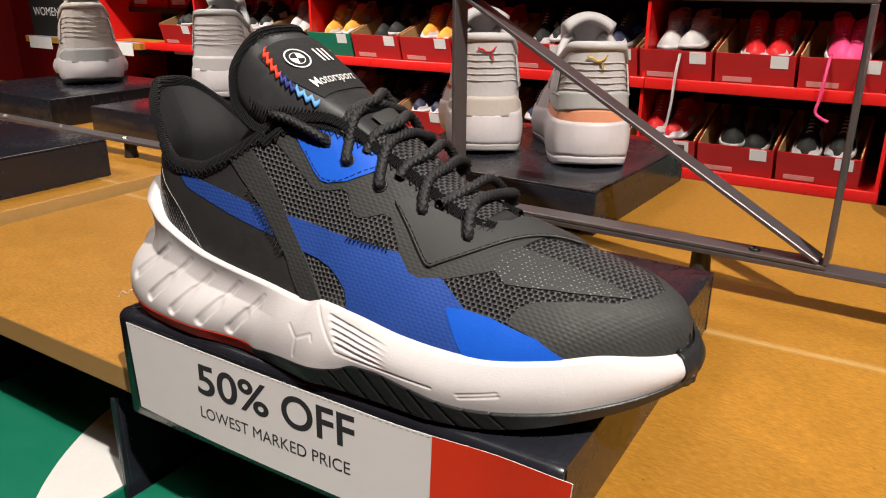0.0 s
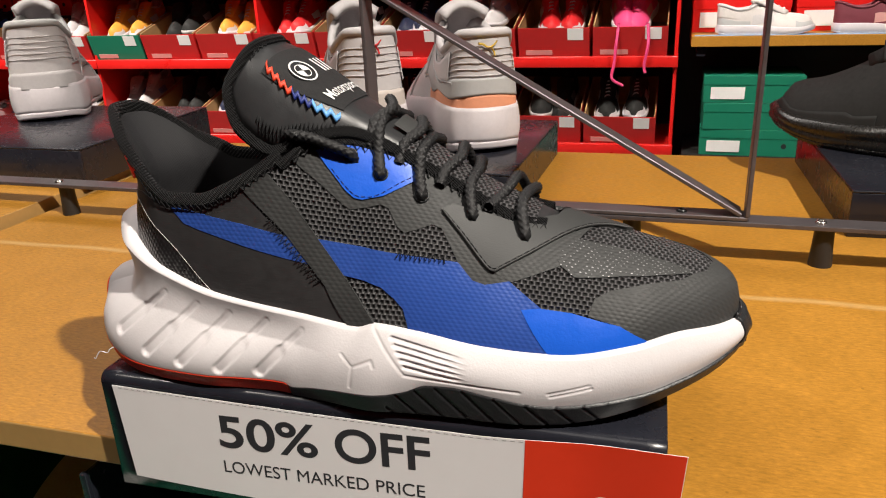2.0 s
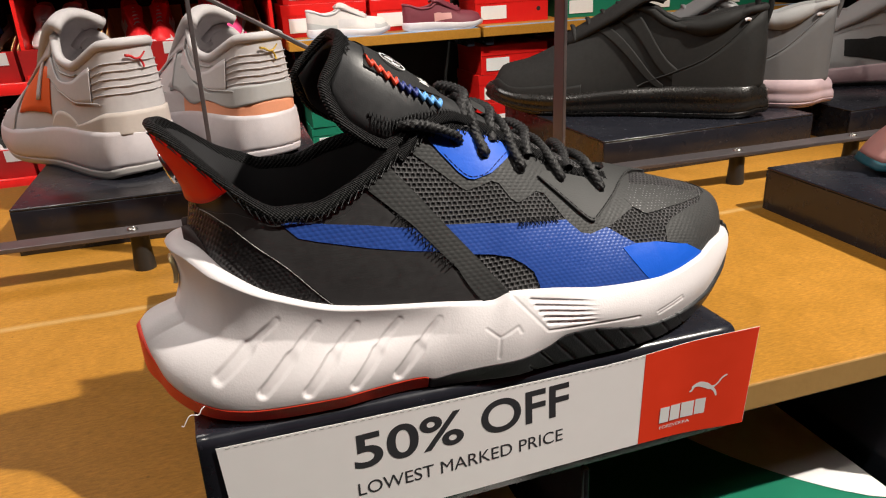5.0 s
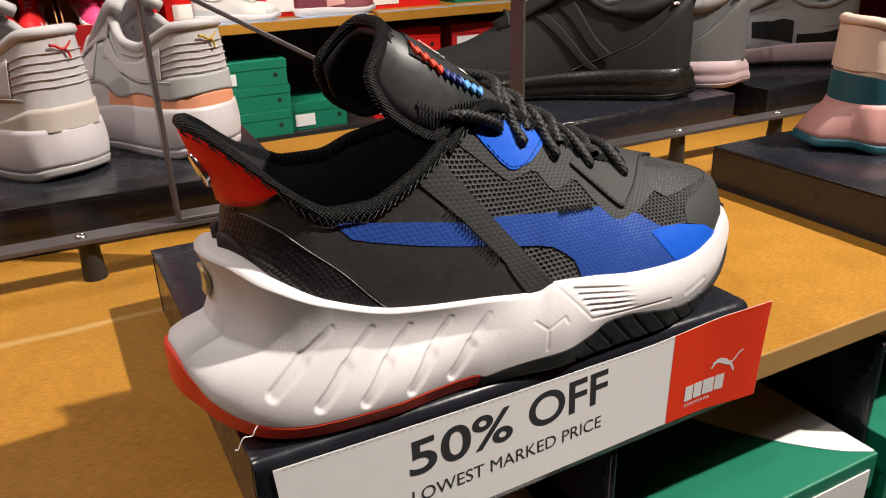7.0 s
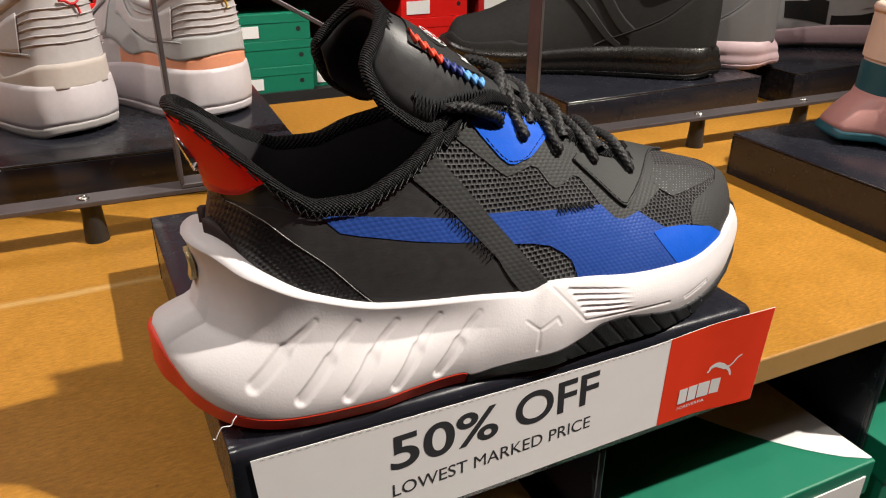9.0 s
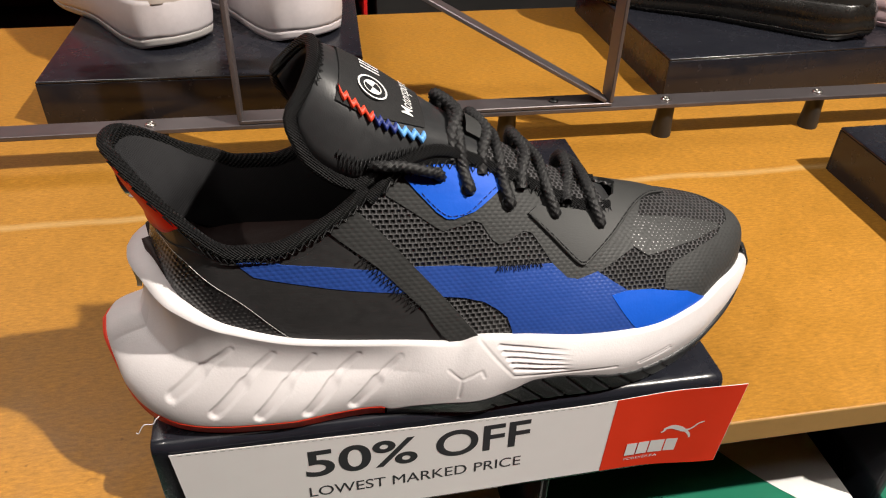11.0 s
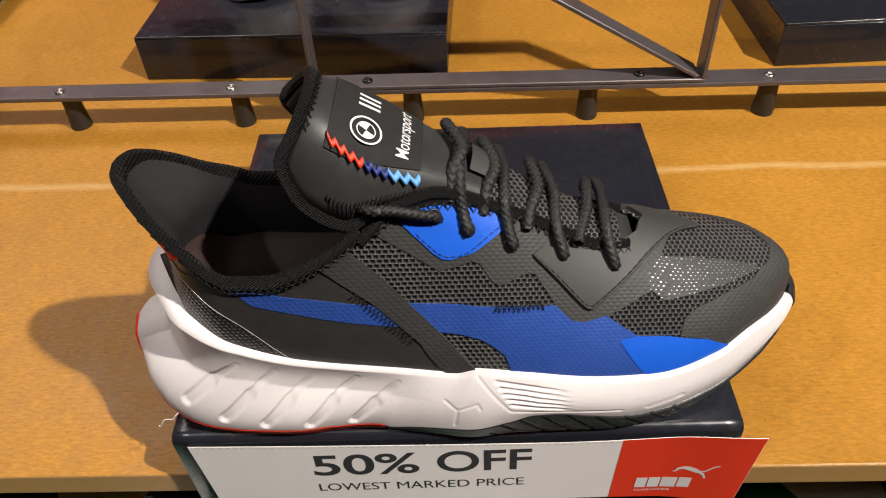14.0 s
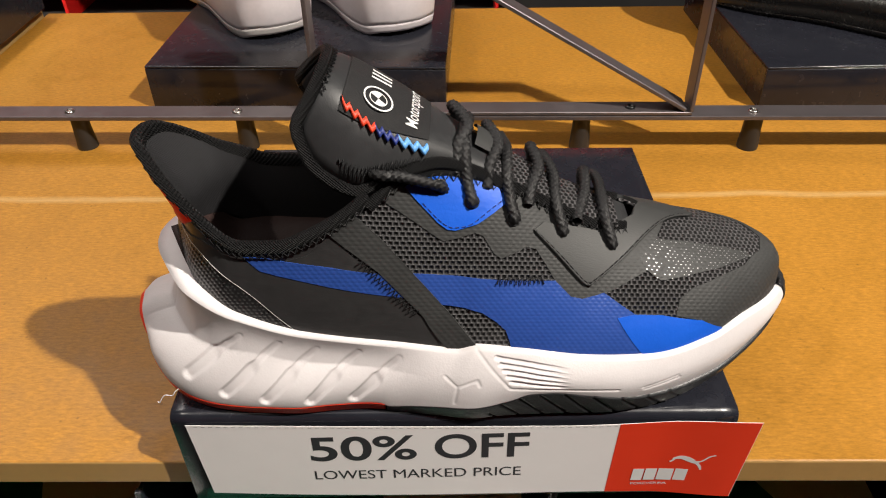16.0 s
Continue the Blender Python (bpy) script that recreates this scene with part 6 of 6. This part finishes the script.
def disc(center, axis, r, h, material, name, parent, label="", n=28):
    axis = Vector(axis).normalized()
    e1 = axis.cross(Vector((0, 1, 0.01))).normalized()
    e2 = axis.cross(e1)
    c = Vector(center)
    prof = [(r, -0.001), (r, h * 0.6), (r * 0.93, h), (r * 0.80, h), (r * 0.76, h * 0.7), (1e-5, h * 0.7)]
    rows = [[c + axis * z + (e1 * math.cos(k * 2 * math.pi / n) + e2 * math.sin(k * 2 * math.pi / n)) * q for k in range(n)] for q, z in prof]
    return shoe_part(name, grid_mesh(rows, closed_v=True), material, label, parent)


hp = upper(HEEL_X, angle_at(HEEL_X, 0.1630))
badge = disc(hp + Vector((-0.0012, 0, 0)), (-1, -0.05, -0.35), 0.0085, 0.0018, CHROME, "badge", heel_patch, "round chrome heel badge")
rows = []
for i in range(7):
    q = station(0.0, 0, 0.26 + 0.30 * i / 6)
    w = 0.0062 * (1 - 0.35 * abs(i / 3 - 1) ** 4)
    rows.append([q + Vector((-0.0016 + 0.10 * abs(y) * abs(y) / 0.0062, y, 0)) for y in (-w, -w * 0.6, 0, w * 0.6, w)])
thick(shoe_part("heel_plate", grid_mesh(rows), GOLD, "gold rounded plate on the heel"), 0.002, 0)

# toe bumper over welt and upper
rows = []
for u, side in [(0.993 + 0.0007 * k, 0) for k in range(10)] + [(1.0, 0)] + [(1.0 - 0.0025 * k, 1) for k in range(1, 24)]:
    x = HEEL_X + (TOE_X - HEEL_X) * u
    c = Vector((0.12, 0.072, 0.085))
    row = []
    for v in (1.0, 0.85, 0.7, 0.55, 0.4, 0.25, 0.14, 0.08, 0.05, 0.02):
        p = station(u, side, v)
        d = p - c
        d.z = 0
        row.append(p + d.normalized() * 0.0004 + Vector((0, 0, 0.0010 if v < 0.1 else 0)))
    for a in (0.22, 0.36):
        row.append(upper(min(x, 0.1710), a if side == 0 else math.pi - a, 0.0020))
    rows.append(row)
thick(shoe_part("toe_bumper", grid_mesh(rows), BLACK_RUBBER, "black rubber toe bumper"), 0.0010, 0)

# loose white thread at the heel
shoe_part("loose_thread", tube(spline([(-0.1495, 0.0105, 0.0610), (-0.1520, 0.0085, 0.0600), (-0.1535, 0.0078, 0.0580), (-0.1570, 0.0070, 0.0590), (-0.1590, 0.0065, 0.0570), (-0.1605, 0.0060, 0.0545), (-0.1615, 0.0062, 0.0550)], 5), 0.00026, 5), WHITE_FOAM, "loose white thread")

# ---- tongue ----
T_X = keyed((0, 0.082), (0.2, 0.045), (0.4, 0.010), (0.6, -0.018), (0.8, -0.0435), (0.93, -0.0580), (1.0, -0.0640))
T_Z = keyed((0, 0.1300), (0.2, 0.1470), (0.4, 0.1690), (0.6, 0.1870), (0.8, 0.2050), (0.93, 0.2135), (1.0, 0.2160))
T_W = keyed((0, 0.014), (0.2, 0.014), (0.4, 0.016), (0.52, 0.0190), (0.62, 0.0255), (0.72, 0.0315), (0.82, 0.0340), (0.93, 0.0315), (1.0, 0.0250))
T_D = keyed((0, 0.004), (0.2, 0.005), (0.4, 0.006), (0.55, 0.0085), (0.68, 0.0210), (0.8, 0.037), (0.93, 0.034), (1.0, 0.020))


def tongue(s, w, lift=0.0):
    """Tongue surface: s from vamp to tip, w from -1 (outer) to 1 (inner)."""
    if lift:
        p = tongue(s, w)
        ds, dw = tongue(min(s + 0.01, 1), w) - tongue(max(s - 0.01, 0), w), tongue(s, min(w + 0.02, 1)) - tongue(s, max(w - 0.02, -1))
        n = ds.cross(dw).normalized()
        return p + (n if n.z > 0 or n.x > 0 else -n) * lift
    k = abs(w)
    return Vector((T_X(s) - (0.012 if w < 0 else 0.018) * k ** 3 * smooth01((s - 0.5) / 0.4), 0.0655 + T_W(s) * math.sin(w * 1.35) / math.sin(1.35), T_Z(s) - T_D(s) * k ** 3.2))


TONGUE_M = mat("tongue_synthetic", (0.030, 0.031, 0.033), 0.42, vary=0.12)
brushed(TONGUE_M, 0.12, (1800, 120, 1800))
tg = shoe_part("tongue", grid_mesh([[tongue(i / 40, -1 + j / 12) for j in range(25)] for i in range(41)]), TONGUE_M, "black padded tongue")
md = thick(tg, 0.0055, -1.0 if tg.data.polygons[400].normal.z > 0 else 1.0)
rim = [tongue(0.35 + 0.65 * i / 30, -1) for i in range(31)] + [tongue(1, -1 + j / 10) for j in range(1, 21)] + [tongue(1 - 0.65 * i / 30, 1) for i in range(1, 31)]
shoe_part("tongue_binding", tube(spline(rim[::2], 3), 0.0030, 10), BINDING, "ribbed black binding", tg)
shoe_part("tongue_inner_tag", grid_mesh([[tongue(0.80 + 0.05 * i, 0.2 + 0.1 * j, -0.0075) for j in range(3)] for i in range(3)]), WHITE_CARD, "small white tag", tg)
zz = []
for i in range(90):
    s = 0.45 + 0.53 * i / 89
    zz.append(tongue(s, -0.93 + (0.05 if i % 2 else -0.02), 0.0010))
for j in range(40):
    zz.append(tongue(0.955 + (0.02 if j % 2 else 0.0), -0.9 + 1.8 * j / 39, 0.0010))
shoe_part("tongue_stitch", tube(zz, 0.0004, 5), THREAD, parent=tg)
lab = shoe_part("tongue_label", grid_mesh([[tongue(0.60 + 0.29 * i / 12, -0.62 + 1.15 * j / 14, 0.0007) for j in range(15)] for i in range(13)]), LABEL, "black woven label with white marks", tg)


def ring(s0, w0, r0, r1, a0=0.0, a1=360.0, n=40):
    bm = bmesh.new()
    c = tongue(s0, w0, 0.0011)
    e1 = (tongue(s0 + 0.02, w0) - tongue(s0 - 0.02, w0)).normalized()
    e2 = (tongue(s0, w0 + 0.02) - tongue(s0, w0 - 0.02)).normalized()
    k = max(4, int(n * (a1 - a0) / 360))
    vs = []
    for i in range(k + 1):
        a = radians(a0 + (a1 - a0) * i / k)
        vs.append([bm.verts.new(c + (e1 * math.cos(a) + e2 * math.sin(a)) * r) for r in (r0, r1)])
    for p, q in zip(vs, vs[1:]):
        bm.faces.new([p[0], p[1], q[1], q[0]])
    return bm


shoe_part("round_mark", ring(0.775, -0.30, 0.0066, 0.0075), WHITE_INK, parent=tg)
shoe_part("round_mark", ring(0.775, -0.30, 0.0040, 0.0045), WHITE_INK, parent=tg)
shoe_part("round_mark", ring(0.775, -0.30, 0.0002, 0.0040, 20, 110), WHITE_INK, parent=tg)
shoe_part("round_mark", ring(0.775, -0.30, 0.0002, 0.0040, 200, 290), WHITE_INK, parent=tg)


def label_text(body, s0, s1, w0, w1, name):
    """Printed letters that run across the tongue label."""
    cu = bpy.data.curves.new("letters", "FONT")
    cu.body, cu.offset, cu.shear = body, 0.003, 0.12
    tmp = bpy.data.objects.new("letters", cu)
    scene.collection.objects.link(tmp)
    bpy.context.view_layer.update()
    me = bpy.data.meshes.new_from_object(tmp.evaluated_get(bpy.context.evaluated_depsgraph_get()))
    bpy.data.objects.remove(tmp)
    co = np.array([v.co[:] for v in me.vertices])
    lo, hi = co.min(0), co.max(0)
    bm = bmesh.new()
    bm.from_mesh(me)
    bpy.data.meshes.remove(me)
    for v in bm.verts:
        fx, fy = (v.co.x - lo[0]) / (hi[0] - lo[0]), (v.co.y - lo[1]) / (hi[1] - lo[1])
        v.co = tongue(s0 + (s1 - s0) * fy, w0 + (w1 - w0) * fx, 0.0012)
    return shoe_part(name, bm, WHITE_INK, parent=tg, smooth=False)


label_text("Motorsport", 0.628, 0.680, -0.50, 0.36, "lettering")
for k in range(3):
    bm = bmesh.new()
    q = [tongue(s, w, 0.0011) for s, w in ((0.74, 0.05 + 0.08 * k), (0.74, 0.085 + 0.08 * k), (0.81, 0.065 + 0.08 * k), (0.81, 0.03 + 0.08 * k))]
    bm.faces.new([bm.verts.new(p) for p in q])
    shoe_part("mark_bar", bm, WHITE_INK, parent=tg, smooth=False)


def embroidery(s0, w0, s1, w1, material, teeth, width=0.0034):
    """A satin-stitched ribbon that jags like lightning."""
    rows, n = [], teeth * 8
    for i in range(n + 1):
        f = i / n
        jag = (2 * abs((f * teeth) % 1.0 - 0.5) - 0.5) * 0.0030
        s, w = s0 + (s1 - s0) * f, w0 + (w1 - w0) * f
        p = tongue(s, w, 0.0012)
        side = ((tongue(s, min(w + 0.05, 1), 0.0012) - p).normalized() + (tongue(s + 0.02, w, 0.0012) - p).normalized() * 0.35).normalized()
        up_n = (tongue(s, w, 0.0024) - p).normalized()
        rows.append([p + side * (jag + width * e) + up_n * h for e, h in ((-0.5, -0.0008), (-0.46, 0.0004), (-0.2, 0.0008 + 0.0002 * (i % 2)), (0.2, 0.0008 + 0.0002 * (i % 2)), (0.46, 0.0004), (0.5, -0.0008))])
    shoe_part("embroidery", grid_mesh(rows), material, parent=tg)


embroidery(0.885, -0.54, 0.765, -0.63, RED_THREAD, 4)
embroidery(0.765, -0.63, 0.690, -0.70, NAVY_THREAD, 3)
embroidery(0.690, -0.70, 0.600, -0.79, SKY_THREAD, 3)

# ---- laces ----
LAT_E = [(0.0010, 1.020), (0.0210, 1.010), (0.0450, 1.025), (0.0702, 1.020)]
lat = [upper(x, a, 0.0022) for x, a in LAT_E]
MED = [Vector(p) for p in ((-0.0005, 0.0915, 0.1735), (0.0165, 0.0945, 0.1605), (0.0390, 0.0940, 0.1495), (0.0675, 0.0975, 0.1350))]


def over_tongue(x):
    return T_Z(min((k / 60 for k in range(61)), key=lambda s: abs(T_X(s) - x))) + 0.001


def lace(points, name="lace"):
    """A round lace with a raised braid of two crossing sets of strands."""
    line = spline(points, 14)
    pts, run = [line[0]], 0.0
    for a, b in zip(line, line[1:]):
        n = max(1, int((b - a).length / 0.00045))
        pts += [a + (b - a) * k / n for k in range(1, n + 1)]
    rows, up, R, sides = [], None, 0.0022, 24
    for i, p in enumerate(pts):
        t = (pts[min(i + 2, len(pts) - 1)] - pts[max(i - 2, 0)]).normalized()
        if up is None:
            up = Vector((0, 0, 1)) if abs(t.z) < 0.9 else Vector((0, 1, 0))
        up = (up - t * up.dot(t)).normalized()
        e = t.cross(up)
        if i:
            run += (p - pts[i - 1]).length
        row = []
        for k in range(sides):
            a = k * 2 * math.pi / sides
            plait = abs(math.sin(2.5 * a + run * 1000)) * abs(math.sin(2.5 * a - run * 1000))
            row.append(p + (e * math.cos(a) + up * 0.9 * math.sin(a)) * (R + 0.0009 * plait))
        rows.append(row)
    bm = grid_mesh(rows, closed_v=True)
    return shoe_part(name, bm, LACE, "round braided black lace")


for i in range(4):
    a, b = lat[i], MED[i]
    n0 = (upper(LAT_E[i][0], LAT_E[i][1], 0.004) - upper(LAT_E[i][0], LAT_E[i][1], 0.002)).normalized()
    zt = over_tongue(a.x - 0.002) + 0.0042
    lace([a - n0 * 0.004, a + n0 * 0.0006, a + Vector((-0.0022, 0.0050, 0.0078)), Vector((a.x - 0.0035, a.y + 0.0135, max(zt - 0.0030, a.z + 0.013))), Vector((a.x - 0.0030, 0.070, zt)), Vector((b.x + 0.001, b.y - 0.010, b.z + 0.0030)), b, b + Vector((-0.002, 0.003, -0.006))])
for i in range(4):
    b, a = MED[i], (lat[i - 1] if i else upper(-0.0140, 1.030, 0.0022))
    zt = over_tongue((a.x + b.x) / 2) + 0.0022
    lace([b + Vector((-0.004, 0.003, -0.008)), b + Vector((-0.0052, -0.001, 0.0002)), Vector((b.x - 0.0070, 0.083, zt + 0.0012)), Vector((a.x + 0.0130, 0.066, zt)), Vector((a.x + 0.0085, 0.053, zt - 0.004)), Vector((a.x + 0.0070, 0.046, a.z + 0.0030))])
e1 = upper(-0.0140, 1.030, 0.0022)
lace([e1 + Vector((0.0015, 0.003, -0.004)), e1 + Vector((0, -0.0010, 0.0010)), e1 + Vector((-0.008, -0.0040, 0.0055)), e1 + Vector((-0.018, -0.0060, 0.0095)), Vector((-0.0385, 0.0310, 0.1760)), Vector((-0.0435, 0.0350, 0.1745)), Vector((-0.0430, 0.0450, 0.1700))])
# knitted lower half of the tongue
shoe_part("tongue_mesh", grid_mesh([[tongue(0.04 + 0.36 * i / 20, -0.95 + 1.9 * j / 14, 0.0009) for j in range(15)] for i in range(21)]), KNIT, "black knitted mesh", tg)
# lace loop on the tongue
shoe_part("lace_loop", grid_mesh([[tongue(0.395 + 0.012 * i, -0.30 + 0.10 * j, 0.0022 + 0.0030 * math.sin(math.pi * j / 10)) for j in range(11)] for i in range(6)]), BRUSHED, "flat black lace loop", tg)
# eyelet holes
for x, a in [(-0.0140, 1.030)] + LAT_E:
    c, n0 = upper(x, a, 0.0030), (upper(x, a, 0.004) - upper(x, a, 0.002)).normalized()
    disc(c - n0 * 0.0022, n0, 0.0038, 0.0008, BLACK_RUBBER, "eyelet", SHOE)
